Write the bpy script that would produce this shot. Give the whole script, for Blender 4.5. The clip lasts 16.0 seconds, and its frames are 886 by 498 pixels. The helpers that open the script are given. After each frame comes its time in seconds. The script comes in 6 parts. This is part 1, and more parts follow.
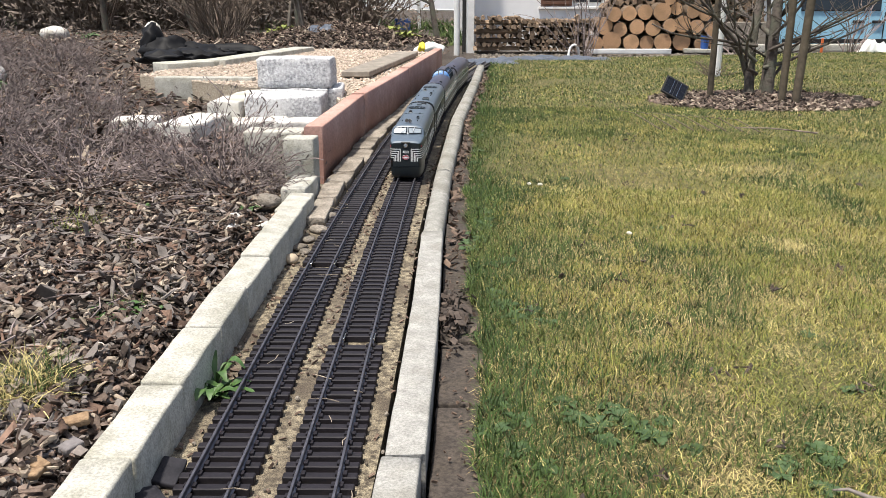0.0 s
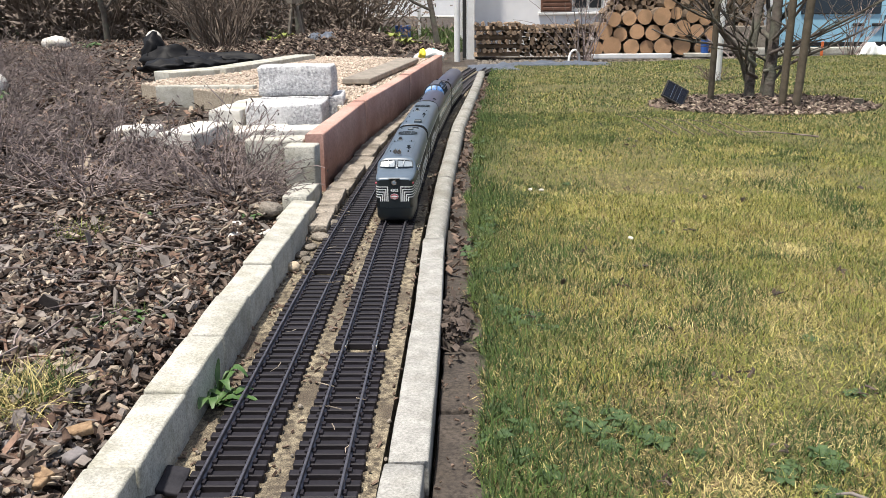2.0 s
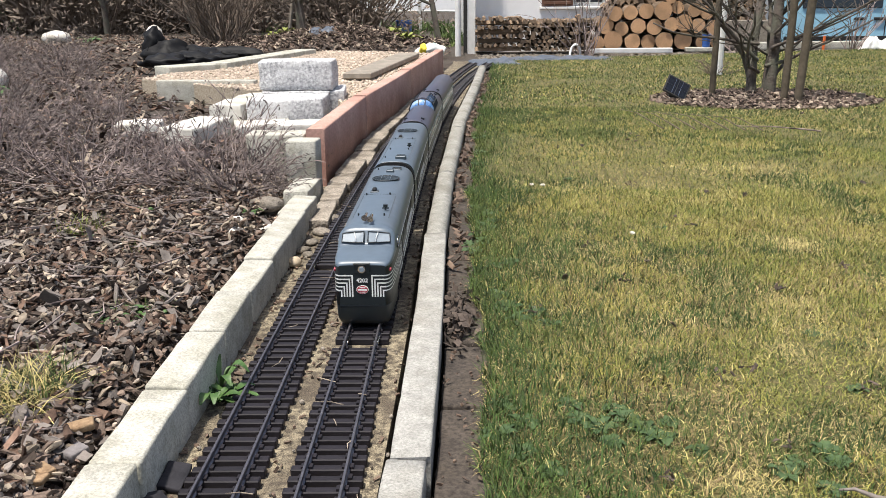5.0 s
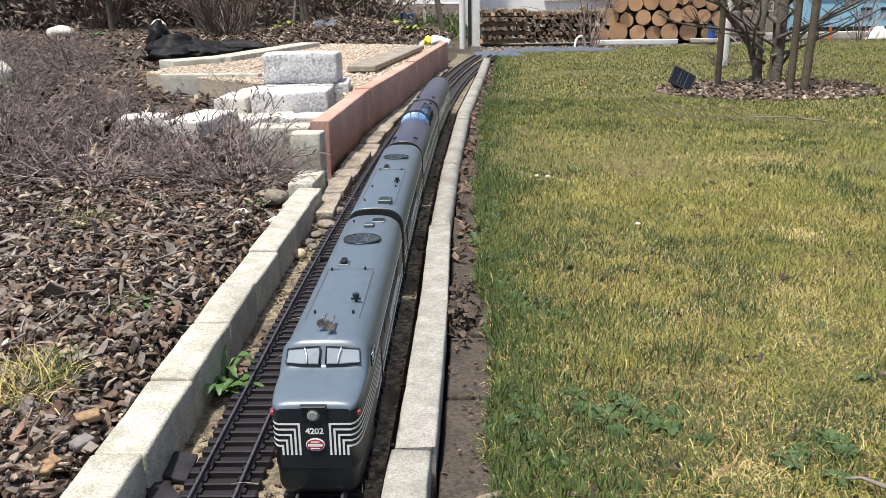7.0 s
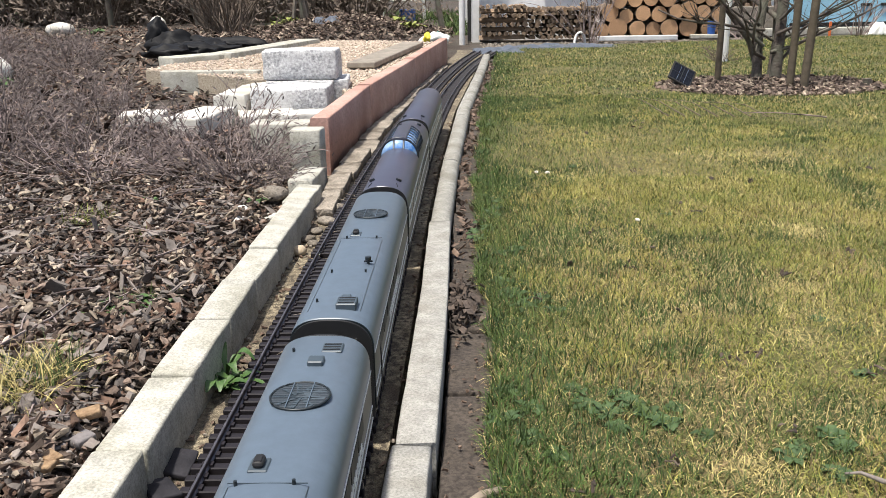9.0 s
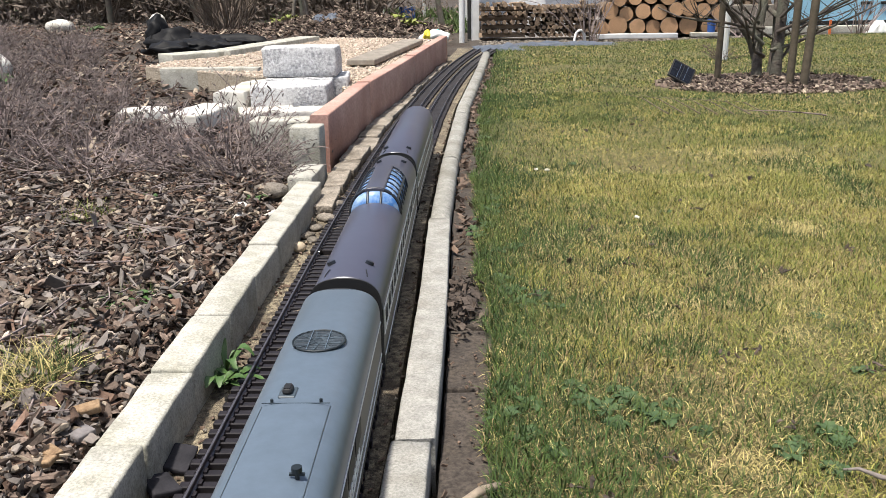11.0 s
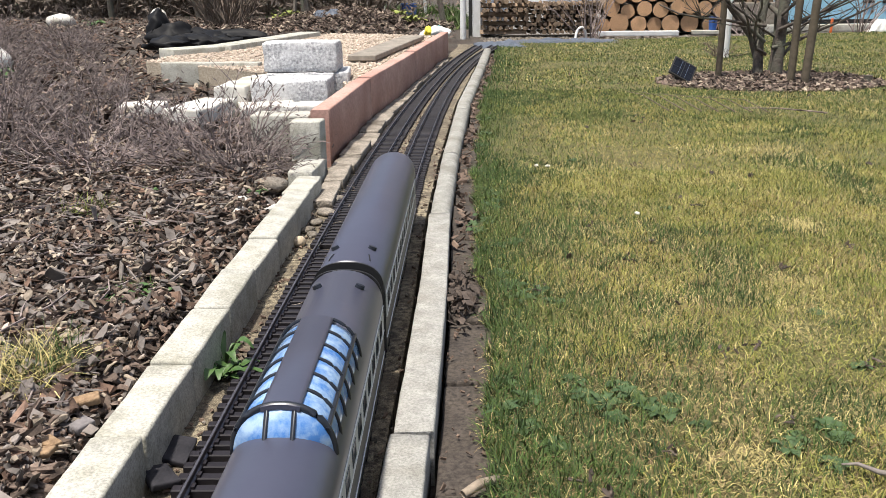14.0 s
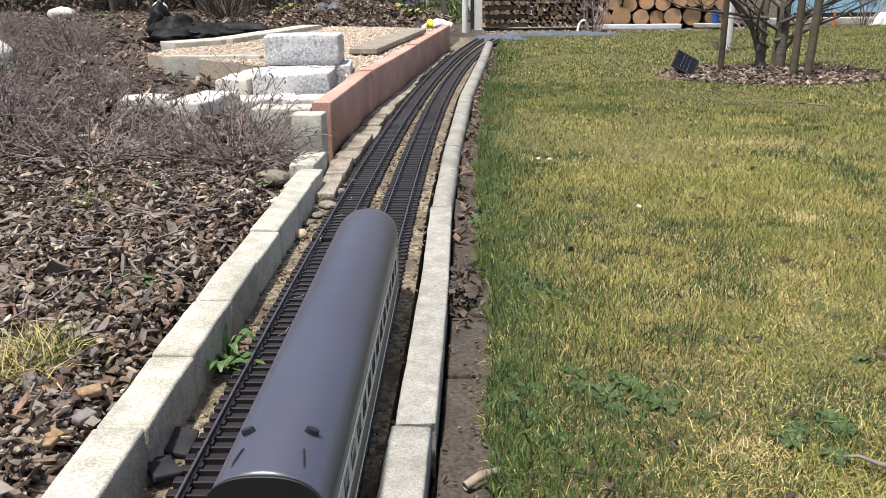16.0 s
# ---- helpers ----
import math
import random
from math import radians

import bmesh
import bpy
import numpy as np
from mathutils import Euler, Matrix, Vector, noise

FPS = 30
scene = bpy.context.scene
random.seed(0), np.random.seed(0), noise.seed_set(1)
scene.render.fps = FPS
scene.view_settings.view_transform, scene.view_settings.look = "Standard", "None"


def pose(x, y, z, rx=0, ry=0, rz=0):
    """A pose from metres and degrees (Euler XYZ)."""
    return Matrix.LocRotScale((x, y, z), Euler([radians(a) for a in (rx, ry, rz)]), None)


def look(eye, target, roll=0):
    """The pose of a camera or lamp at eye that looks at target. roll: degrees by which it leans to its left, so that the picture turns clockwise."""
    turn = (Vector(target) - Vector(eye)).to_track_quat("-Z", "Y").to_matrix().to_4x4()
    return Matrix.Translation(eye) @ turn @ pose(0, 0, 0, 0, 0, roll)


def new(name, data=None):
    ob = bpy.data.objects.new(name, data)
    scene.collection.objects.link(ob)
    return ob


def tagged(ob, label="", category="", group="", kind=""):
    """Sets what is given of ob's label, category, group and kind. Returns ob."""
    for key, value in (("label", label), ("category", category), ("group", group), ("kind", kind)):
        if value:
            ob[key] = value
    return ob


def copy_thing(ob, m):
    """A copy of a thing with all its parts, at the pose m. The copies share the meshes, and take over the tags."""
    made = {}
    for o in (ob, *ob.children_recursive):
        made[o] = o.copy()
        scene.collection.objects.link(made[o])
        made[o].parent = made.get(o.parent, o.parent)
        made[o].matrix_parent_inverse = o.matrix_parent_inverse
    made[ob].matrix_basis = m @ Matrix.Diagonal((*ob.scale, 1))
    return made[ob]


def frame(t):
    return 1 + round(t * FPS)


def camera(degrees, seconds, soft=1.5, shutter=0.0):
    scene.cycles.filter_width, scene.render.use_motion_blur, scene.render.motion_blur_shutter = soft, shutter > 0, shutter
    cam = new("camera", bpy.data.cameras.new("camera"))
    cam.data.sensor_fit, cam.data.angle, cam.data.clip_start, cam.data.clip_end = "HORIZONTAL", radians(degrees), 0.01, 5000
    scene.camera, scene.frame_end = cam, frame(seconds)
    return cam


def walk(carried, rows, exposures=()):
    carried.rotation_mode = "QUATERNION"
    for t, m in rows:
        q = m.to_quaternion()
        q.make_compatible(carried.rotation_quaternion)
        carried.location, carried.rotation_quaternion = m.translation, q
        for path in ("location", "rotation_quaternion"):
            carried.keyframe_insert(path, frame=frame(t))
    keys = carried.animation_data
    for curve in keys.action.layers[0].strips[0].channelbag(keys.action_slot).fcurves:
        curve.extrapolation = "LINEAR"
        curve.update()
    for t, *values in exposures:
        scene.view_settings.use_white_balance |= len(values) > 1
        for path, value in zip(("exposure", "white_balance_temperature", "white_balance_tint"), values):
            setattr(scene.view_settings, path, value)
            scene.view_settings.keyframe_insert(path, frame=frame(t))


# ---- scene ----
cam = camera(55.2, 16.0, soft=0.8)
PATH = [
    (0, (0.0, 0.0, 0.53), (0.0, 1.915, -0.046), 0.0),
    (0.5, (0.0, -0.001, 0.53), (-0.001, 1.915, -0.044), -0.1),
    (1, (0.0, 0.0, 0.53), (-0.002, 1.917, -0.04), -0.3),
    (1.5, (0.0, 0.0, 0.531), (-0.003, 1.918, -0.036), -0.4),
    (2, (0.001, -0.002, 0.532), (-0.004, 1.918, -0.031), -0.5),
    (2.5, (0.002, -0.002, 0.534), (-0.004, 1.919, -0.025), -0.5),
    (3, (0.0, -0.001, 0.532), (-0.004, 1.921, -0.022), -0.5),
    (3.5, (0.0, -0.001, 0.532), (-0.004, 1.921, -0.023), -0.5),
    (4, (-0.001, 0.0, 0.532), (-0.005, 1.92, -0.029), -0.5),
    (6.5, (0.001, 0.002, 0.528), (-0.017, 1.914, -0.059), -0.8),
    (7, (0.001, 0.002, 0.527), (-0.019, 1.913, -0.062), -0.9),
    (7.5, (0.001, 0.001, 0.527), (-0.019, 1.912, -0.064), -0.9),
    (8, (0.002, 0.001, 0.527), (-0.019, 1.911, -0.066), -1.0),
    (8.5, (0.001, 0.001, 0.527), (-0.019, 1.91, -0.068), -1.0),
    (9, (0.001, 0.001, 0.527), (-0.019, 1.91, -0.07), -1.0),
    (11.5, (0.001, -0.001, 0.525), (-0.017, 1.907, -0.077), -0.8),
    (12, (0.001, -0.001, 0.525), (-0.016, 1.907, -0.074), -0.6),
    (12.5, (0.0, -0.002, 0.524), (-0.016, 1.907, -0.073), -0.6),
    (13, (0.0, -0.002, 0.522), (-0.016, 1.906, -0.077), -0.5),
    (13.5, (0.001, -0.002, 0.522), (-0.017, 1.905, -0.082), -0.5),
    (14, (0.001, -0.002, 0.521), (-0.018, 1.903, -0.087), -0.6),
    (14.5, (0.001, -0.002, 0.52), (-0.019, 1.902, -0.092), -0.6),
    (15, (0.001, -0.003, 0.521), (-0.02, 1.899, -0.096), -0.5),
    (15.5, (0.001, -0.002, 0.519), (-0.021, 1.9, -0.101), -0.6),
    (16, (0.001, -0.002, 0.519), (-0.022, 1.899, -0.103), -0.6),
]
walk(cam, [(t, look(eye, target, roll)) for t, eye, target, roll in PATH])

# ---------------------------------------------------------------- light
world = bpy.data.worlds.new("world")
scene.world = world
world.use_nodes = True
wn = world.node_tree.nodes
sky = wn.new("ShaderNodeTexSky")
sky.sky_type, sky.sun_disc = "NISHITA", False
sky.sun_elevation, sky.sun_rotation = radians(73), radians(-134)
sky.air_density, sky.dust_density, sky.ozone_density = 1.0, 3.0, 1.0
wn["Background"].inputs[1].default_value = 0.08
haze = wn.new("ShaderNodeHueSaturation")
haze.inputs["Saturation"].default_value = 0.82
world.node_tree.links.new(sky.outputs[0], haze.inputs["Color"])
world.node_tree.links.new(haze.outputs[0], wn["Background"].inputs[0])
sun = new("sun", bpy.data.lights.new("sun", "SUN"))
sun.data.energy, sun.data.angle, sun.data.color = 2.95, radians(3), (1.0, 0.945, 0.86)
sun.matrix_world = look((-1.35, -1.3, 6.1), (0, 0, 0))
scene.view_settings.exposure = 1.08


# ---------------------------------------------------------------- materials
def mat(name, a, b, scale=20.0, rough=0.7, metal=0.0, bump=0.3, fine=6.0, dist=0.002, c=None, cscale=3.0, clo=0.45, chi=0.65,
        vary=0.0, island=0.0, coat=0.0, spec=0.5, detail=6.0, speck=0.0, tight=(0.3, 0.7)):
    """Two-scale noise between the colours a and b, with stains of colour c, bump, and variation per object or per loose piece."""
    m = bpy.data.materials.new(name)
    m.use_nodes = True
    n, l = m.node_tree.nodes, m.node_tree.links
    bs = n["Principled BSDF"]
    tc = n.new("ShaderNodeTexCoord")
    geo = n.new("ShaderNodeNewGeometry")
    n1 = n.new("ShaderNodeTexNoise")
    n1.inputs["Scale"].default_value, n1.inputs["Detail"].default_value = scale, detail
    n1.inputs["Roughness"].default_value = 0.65
    l.new(geo.outputs["Position"] if c == "world" else tc.outputs["Object"], n1.inputs["Vector"])
    ramp = n.new("ShaderNodeValToRGB")
    ramp.color_ramp.elements[0].position, ramp.color_ramp.elements[1].position = tight
    ramp.color_ramp.elements[0].color, ramp.color_ramp.elements[1].color = (*a, 1), (*b, 1)
    l.new(n1.outputs["Fac"], ramp.inputs["Fac"])
    out = ramp.outputs["Color"]
    if c and c != "world":
        n2 = n.new("ShaderNodeTexNoise")
        n2.inputs["Scale"].default_value, n2.inputs["Detail"].default_value = cscale, 5
        l.new(geo.outputs["Position"], n2.inputs["Vector"])
        r2 = n.new("ShaderNodeMapRange")
        r2.inputs["From Min"].default_value, r2.inputs["From Max"].default_value = clo, chi
        l.new(n2.outputs["Fac"], r2.inputs["Value"])
        mx = n.new("ShaderNodeMix")
        mx.data_type = "RGBA"
        l.new(r2.outputs["Result"], mx.inputs["Factor"])
        l.new(out, mx.inputs["A"])
        mx.inputs["B"].default_value = (*c, 1)
        out = mx.outputs["Result"]
    if speck:
        n3 = n.new("ShaderNodeTexNoise")
        n3.inputs["Scale"].default_value, n3.inputs["Detail"].default_value, n3.inputs["Roughness"].default_value = scale * 7, 3, 0.7
        l.new(tc.outputs["Object"], n3.inputs["Vector"])
        r3 = n.new("ShaderNodeMapRange")
        r3.inputs["From Min"].default_value, r3.inputs["From Max"].default_value = 0.35, 0.6
        r3.inputs["To Min"].default_value, r3.inputs["To Max"].default_value = 1 - speck, 1 + speck * 0.4
        l.new(n3.outputs["Fac"], r3.inputs["Value"])
        h3 = n.new("ShaderNodeHueSaturation")
        l.new(r3.outputs["Result"], h3.inputs["Value"])
        l.new(out, h3.inputs["Color"])
        out = h3.outputs["Color"]
    if vary or island:
        info = n.new("ShaderNodeObjectInfo")
        mr = n.new("ShaderNodeMapRange")
        amount = vary or island
        mr.inputs["To Min"].default_value, mr.inputs["To Max"].default_value = 1 - amount, 1 + amount
        l.new(info.outputs["Random"] if vary else geo.outputs["Random Per Island"], mr.inputs["Value"])
        hs = n.new("ShaderNodeHueSaturation")
        l.new(mr.outputs["Result"], hs.inputs["Value"])
        l.new(out, hs.inputs["Color"])
        out = hs.outputs["Color"]
    l.new(out, bs.inputs["Base Color"])
    bs.inputs["Roughness"].default_value, bs.inputs["Metallic"].default_value = rough, metal
    bs.inputs["Coat Weight"].default_value = coat
    bs.inputs["Specular IOR Level"].default_value = spec
    if bump:
        nb = n.new("ShaderNodeTexNoise")
        nb.inputs["Scale"].default_value, nb.inputs["Detail"].default_value = scale * fine, 4
        l.new(tc.outputs["Object"], nb.inputs["Vector"])
        bp = n.new("ShaderNodeBump")
        bp.inputs["Strength"].default_value, bp.inputs["Distance"].default_value = bump, dist
        l.new(nb.outputs["Fac"], bp.inputs["Height"])
        l.new(bp.outputs["Normal"], bs.inputs["Normal"])
    return m


def plain(name, col, rough=0.5, metal=0.0, coat=0.0):
    return mat(name, tuple(0.9 * v for v in col), tuple(min(1, 1.1 * v) for v in col), 60, rough, metal, 0.08, 4, 0.0005, coat=coat)


M_SOIL = mat("soil", (0.022, 0.016, 0.012), (0.08, 0.06, 0.046), 14, 0.95, 0, 0.8, 5, 0.01, c=(0.07, 0.06, 0.05), cscale=2)
M_LAWN = mat("lawn_soil", (0.05, 0.042, 0.017), (0.17, 0.145, 0.05), 45, 0.95, 0, 0.6, 4, 0.01, c=(0.085, 0.085, 0.028), cscale=2.5)
M_CONC = mat("exposed_concrete", (0.075, 0.06, 0.042), (0.35, 0.295, 0.2), 75, 0.9, 0, 0.9, 4.0, 0.004, c=(0.1, 0.078, 0.055), cscale=9, clo=0.42, chi=0.66, speck=0.6, tight=(0.41, 0.59))
M_KERB = mat("kerb_concrete", (0.25, 0.245, 0.225), (0.39, 0.38, 0.35), 45, 0.88, 0, 0.6, 5, 0.002, c=(0.22, 0.21, 0.18), cscale=16, clo=0.45, chi=0.75, vary=0.06, speck=0.3)
M_KERBL = mat("pale_kerb_concrete", (0.36, 0.35, 0.305), (0.52, 0.505, 0.445), 40, 0.88, 0, 0.6, 6, 0.002, c=(0.26, 0.25, 0.19), cscale=17, clo=0.46, chi=0.75, vary=0.07, speck=0.3)
M_OLDKERB = mat("weathered_kerb", (0.22, 0.215, 0.19), (0.37, 0.36, 0.325), 35, 0.9, 0, 0.6, 5, 0.003, c=(0.2, 0.19, 0.16), cscale=9, vary=0.06, speck=0.3)
M_FLAG = mat("muddy_flagstone", (0.03, 0.024, 0.02), (0.085, 0.069, 0.056), 22, 0.95, 0, 0.7, 6, 0.004, c=(0.06, 0.048, 0.037), cscale=14, vary=0.15, speck=0.5)
M_TIE = mat("brown_black_plastic", (0.010, 0.0085, 0.011), (0.02, 0.017, 0.022), 80, 0.62, 0, 0.25, 3, 0.001, vary=0.15, spec=0.3)
M_RAIL = mat("oxidised_rail", (0.12, 0.115, 0.13), (0.2, 0.19, 0.21), 90, 0.42, 0.75, 0.15, 3, 0.0006)
M_STEEL = mat("bright_steel", (0.5, 0.5, 0.5), (0.7, 0.7, 0.7), 60, 0.25, 1.0, 0.05)
M_TERRA = mat("terracotta_concrete", (0.44, 0.255, 0.205), (0.58, 0.37, 0.31), 16, 0.85, 0, 0.4, 8, 0.002, c=(0.38, 0.2, 0.155), cscale=4, clo=0.45, chi=0.7, speck=0.2)
M_GRAN = mat("grey_granite", (0.2, 0.2, 0.21), (0.72, 0.72, 0.72), 95, 0.85, 0, 0.8, 1.5, 0.004, c=(0.6, 0.6, 0.6), cscale=12, clo=0.5, chi=0.8, detail=3)
M_WSTONE = mat("pale_limestone", (0.52, 0.5, 0.45), (0.75, 0.73, 0.68), 25, 0.9, 0, 0.7, 4, 0.004, c=(0.45, 0.42, 0.35), cscale=9, vary=0.1)
M_GRAVEL = mat("cream_gravel", (0.3, 0.23, 0.17), (0.62, 0.52, 0.43), 30, 0.85, 0, 0.5, 6, 0.003, island=0.3)
M_GRAVBED = mat("gravel_bed", (0.26, 0.21, 0.15), (0.55, 0.48, 0.38), 120, 0.9, 0, 1.0, 1.5, 0.01)
M_BARK = mat("bark_chip", (0.014, 0.0095, 0.008), (0.2, 0.15, 0.12), 45, 0.9, 0, 0.7, 3, 0.002, island=0.8, spec=0.25)
M_BARKRED = mat("reddish_bark_chip", (0.022, 0.012, 0.009), (0.2, 0.13, 0.095), 40, 0.9, 0, 0.7, 3, 0.002, island=0.75, spec=0.25)
M_BARKLT = mat("pale_wood_chip", (0.17, 0.135, 0.1), (0.4, 0.33, 0.25), 50, 0.9, 0, 0.6, 3, 0.002, island=0.35)
M_STONEGREY = mat("weathered_grey_bark", (0.1, 0.085, 0.075), (0.25, 0.215, 0.19), 40, 0.9, 0, 0.5, 4, 0.002, island=0.4)
M_TWIG = mat("dry_lavender_stem", (0.045, 0.033, 0.03), (0.34, 0.275, 0.255), 22, 0.95, 0, 0, vary=0.3)
M_TWIGLEAF = mat("dry_grey_leaf", (0.03, 0.022, 0.021), (0.22, 0.18, 0.172), 25, 0.95, 0, 0, island=0.3)
M_STEM = mat("brown_bare_stem", (0.07, 0.052, 0.04), (0.19, 0.15, 0.12), 30, 0.9, 0, 0.3, 3, 0.002)
M_TRUNK = mat("tree_bark", (0.04, 0.032, 0.027), (0.14, 0.115, 0.097), 28, 0.92, 0, 1.0, 3, 0.006, c=(0.1, 0.1, 0.075), cscale=12)
M_STAKE = mat("stake_wood", (0.06, 0.048, 0.032), (0.13, 0.105, 0.072), 30, 0.85, 0, 0.5, 5, 0.002)
M_LEAF = mat("green_leaf", (0.028, 0.07, 0.016), (0.075, 0.14, 0.035), 60, 0.55, 0, 0.2, 3, 0.001, island=0.3)
M_SAGE = mat("grey_green_leaf", (0.026, 0.056, 0.017), (0.068, 0.112, 0.038), 60, 0.7, 0, 0.2, 3, 0.001, island=0.3)
M_DRYLEAF = mat("dry_brown_leaf", (0.07, 0.045, 0.035), (0.2, 0.14, 0.1), 50, 0.8, 0, 0.4, 3, 0.002, island=0.4)
M_DEADLEAF = mat("rotted_dark_leaf", (0.03, 0.022, 0.018), (0.12, 0.09, 0.07), 60, 0.85, 0, 0.4, 3, 0.002, island=0.5)
M_PEBBLE = mat("tan_pebble", (0.4, 0.32, 0.22), (0.58, 0.48, 0.35), 30, 0.7, 0, 0.2, 5, 0.001)
M_SPLITWOOD = mat("fresh_broken_wood", (0.16, 0.095, 0.05), (0.38, 0.26, 0.15), 70, 0.85, 0, 0.7, 3, 0.003)
M_GREYSTONE = mat("grey_mauve_stone", (0.1, 0.09, 0.09), (0.27, 0.245, 0.24), 45, 0.85, 0, 0.6, 4, 0.002, vary=0.35)
M_SLATE = mat("dark_slate", (0.014, 0.014, 0.017), (0.04, 0.038, 0.044), 30, 0.75, 0, 0.5, 4, 0.003, spec=0.2)
M_BLACK = mat("black_liner", (0.004, 0.004, 0.005), (0.011, 0.011, 0.012), 12, 0.6, 0, 0.4, 4, 0.004, spec=0.2)
M_TARP = mat("grey_blue_tarp", (0.05, 0.062, 0.085), (0.11, 0.13, 0.165), 8, 0.6, 0, 0.5, 3, 0.01)
M_WHITE = mat("white_render", (0.82, 0.82, 0.82), (0.9, 0.9, 0.89), 6, 0.9, 0, 0.2, 20, 0.002)
M_WPAINT = mat("white_paint", (0.66, 0.66, 0.64), (0.8, 0.8, 0.78), 15, 0.6, 0, 0.1)
M_BROWN = mat("brown_shutter", (0.1, 0.045, 0.025), (0.17, 0.08, 0.05), 20, 0.6, 0, 0.2)
M_GLASS = plain("dark_window_glass", (0.03, 0.035, 0.04), 0.08)
M_LOG = mat("log_bark", (0.11, 0.075, 0.05), (0.26, 0.19, 0.13), 25, 0.9, 0, 0.8, 4, 0.005, vary=0.3)
M_LOGEND = mat("cut_log_end", (0.4, 0.225, 0.115), (0.6, 0.37, 0.21), 14, 0.85, 0, 0.4, 5, 0.003, c=(0.36, 0.22, 0.12), cscale=8, vary=0.18)
M_SPLIT = mat("split_firewood", (0.12, 0.08, 0.05), (0.34, 0.25, 0.17), 22, 0.9, 0, 0.6, 4, 0.004, vary=0.4)
M_SPLITEND = mat("split_wood_end", (0.2, 0.13, 0.075), (0.5, 0.35, 0.21), 14, 0.9, 0, 0.5, 5, 0.003, vary=0.4)
M_VAN = plain("pale_blue_paint", (0.33, 0.6, 0.76), 0.3, 0, 0.6)
M_VANGLASS = plain("tinted_glass", (0.02, 0.03, 0.045), 0.06)
M_RUBBER = plain("black_rubber", (0.015, 0.015, 0.015), 0.7)
M_SOLAR = plain("solar_cell", (0.008, 0.009, 0.014), 0.25)
M_PLANK = mat("weathered_board", (0.15, 0.13, 0.105), (0.3, 0.265, 0.22), 18, 0.9, 0, 0.6, 6, 0.003, vary=0.12)
M_TAN = mat("tan_flat_stone", (0.16, 0.138, 0.112), (0.36, 0.315, 0.26), 30, 0.92, 0, 0.8, 5, 0.004, c=(0.12, 0.1, 0.075), cscale=14, vary=0.2, speck=0.4)
M_HEDGE = mat("dark_conifer", (0.03, 0.042, 0.02), (0.1, 0.115, 0.06), 25, 0.9, 0, 0, island=0.4)
M_BROWNHEDGE = mat("winter_thicket", (0.09, 0.07, 0.055), (0.26, 0.21, 0.17), 20, 0.95, 0, 0, island=0.4)
M_YGREEN = mat("yellow_green_leaf", (0.13, 0.16, 0.03), (0.27, 0.3, 0.07), 40, 0.7, 0, 0, island=0.3)
M_BLUE = plain("blue_plastic", (0.03, 0.1, 0.35), 0.45)
M_ORANGE = plain("orange_plastic", (0.7, 0.16, 0.04), 0.5)
M_BAG = plain("white_sack", (0.75, 0.76, 0.72), 0.5)
M_TURQ = plain("turquoise_print", (0.05, 0.42, 0.42), 0.5)
M_YEL = plain("yellow_print", (0.75, 0.6, 0.05), 0.5)
# train
M_LROOF = plain("slate_grey_paint", (0.092, 0.122, 0.158), 0.36)
M_LDARK = plain("dark_charcoal_paint", (0.009, 0.014, 0.017), 0.42)
# roof grey darkened: shade on seams and roof fittings is in the colour
M_SEAM = plain("shaded_roof_grey", (0.05, 0.068, 0.084), 0.45)
M_FAN = plain("dark_mesh", (0.05, 0.062, 0.074), 0.5)
M_DOMEFR = plain("charcoal_dome_frame", (0.014, 0.017, 0.024), 0.36)
M_CROOF = mat("charcoal_roof_paint", (0.05, 0.052, 0.078), (0.061, 0.063, 0.092), 9, 0.32, 0, 0.05, spec=0.8)
M_BAND = plain("silver_grey_band", (0.3, 0.32, 0.31), 0.4)
M_LINE = plain("white_line", (0.72, 0.73, 0.72), 0.45)
M_BLK = plain("matt_black", (0.009, 0.009, 0.01), 0.6)
M_RED = plain("emblem_red", (0.36, 0.035, 0.06), 0.45)
# the sky's reflection is put into this pale base colour
M_PANE = plain("sky_pale_glass", (0.2, 0.24, 0.28), 0.25)
# opaque blue tint; the pale mottling paints reflections on the dome
M_DOMEGL = mat("blue_dome_glass_painted_reflections", (0.06, 0.18, 0.46), (0.32, 0.44, 0.58), 45, 0.05, 0, 0, tight=(0.38, 0.62))
M_CHROME = mat("chrome", (0.75, 0.75, 0.75), (0.85, 0.85, 0.85), 30, 0.12, 1.0, 0)


# ---------------------------------------------------------------- mesh helpers
def part(name, bm, material, parent=None, label=""):
    """Links a bmesh as one mesh object, under parent if given."""
    me = bpy.data.meshes.new(name)
    bm.to_mesh(me)
    bm.free()
    return piece(name, me, material, parent, label)


def piece(name, me, material=None, parent=None, label="", m=None):
    if material is not None and not me.materials:
        me.materials.append(material)
    ob = new(name, me)
    if parent is not None:
        ob.parent = parent
    if m is not None:
        ob.matrix_basis = m
    if label:
        ob["label"] = label
    return ob


def empty(name, m=None):
    ob = new(name)
    ob.empty_display_size = 0.05
    if m is not None:
        ob.matrix_basis = m
    return ob


def raw(name, verts, faces, smooth=False):
    me = bpy.data.meshes.new(name)
    me.from_pydata([tuple(v) for v in verts], [], [tuple(f) for f in faces])
    if smooth:
        me.shade_smooth()
    me.update()
    return me


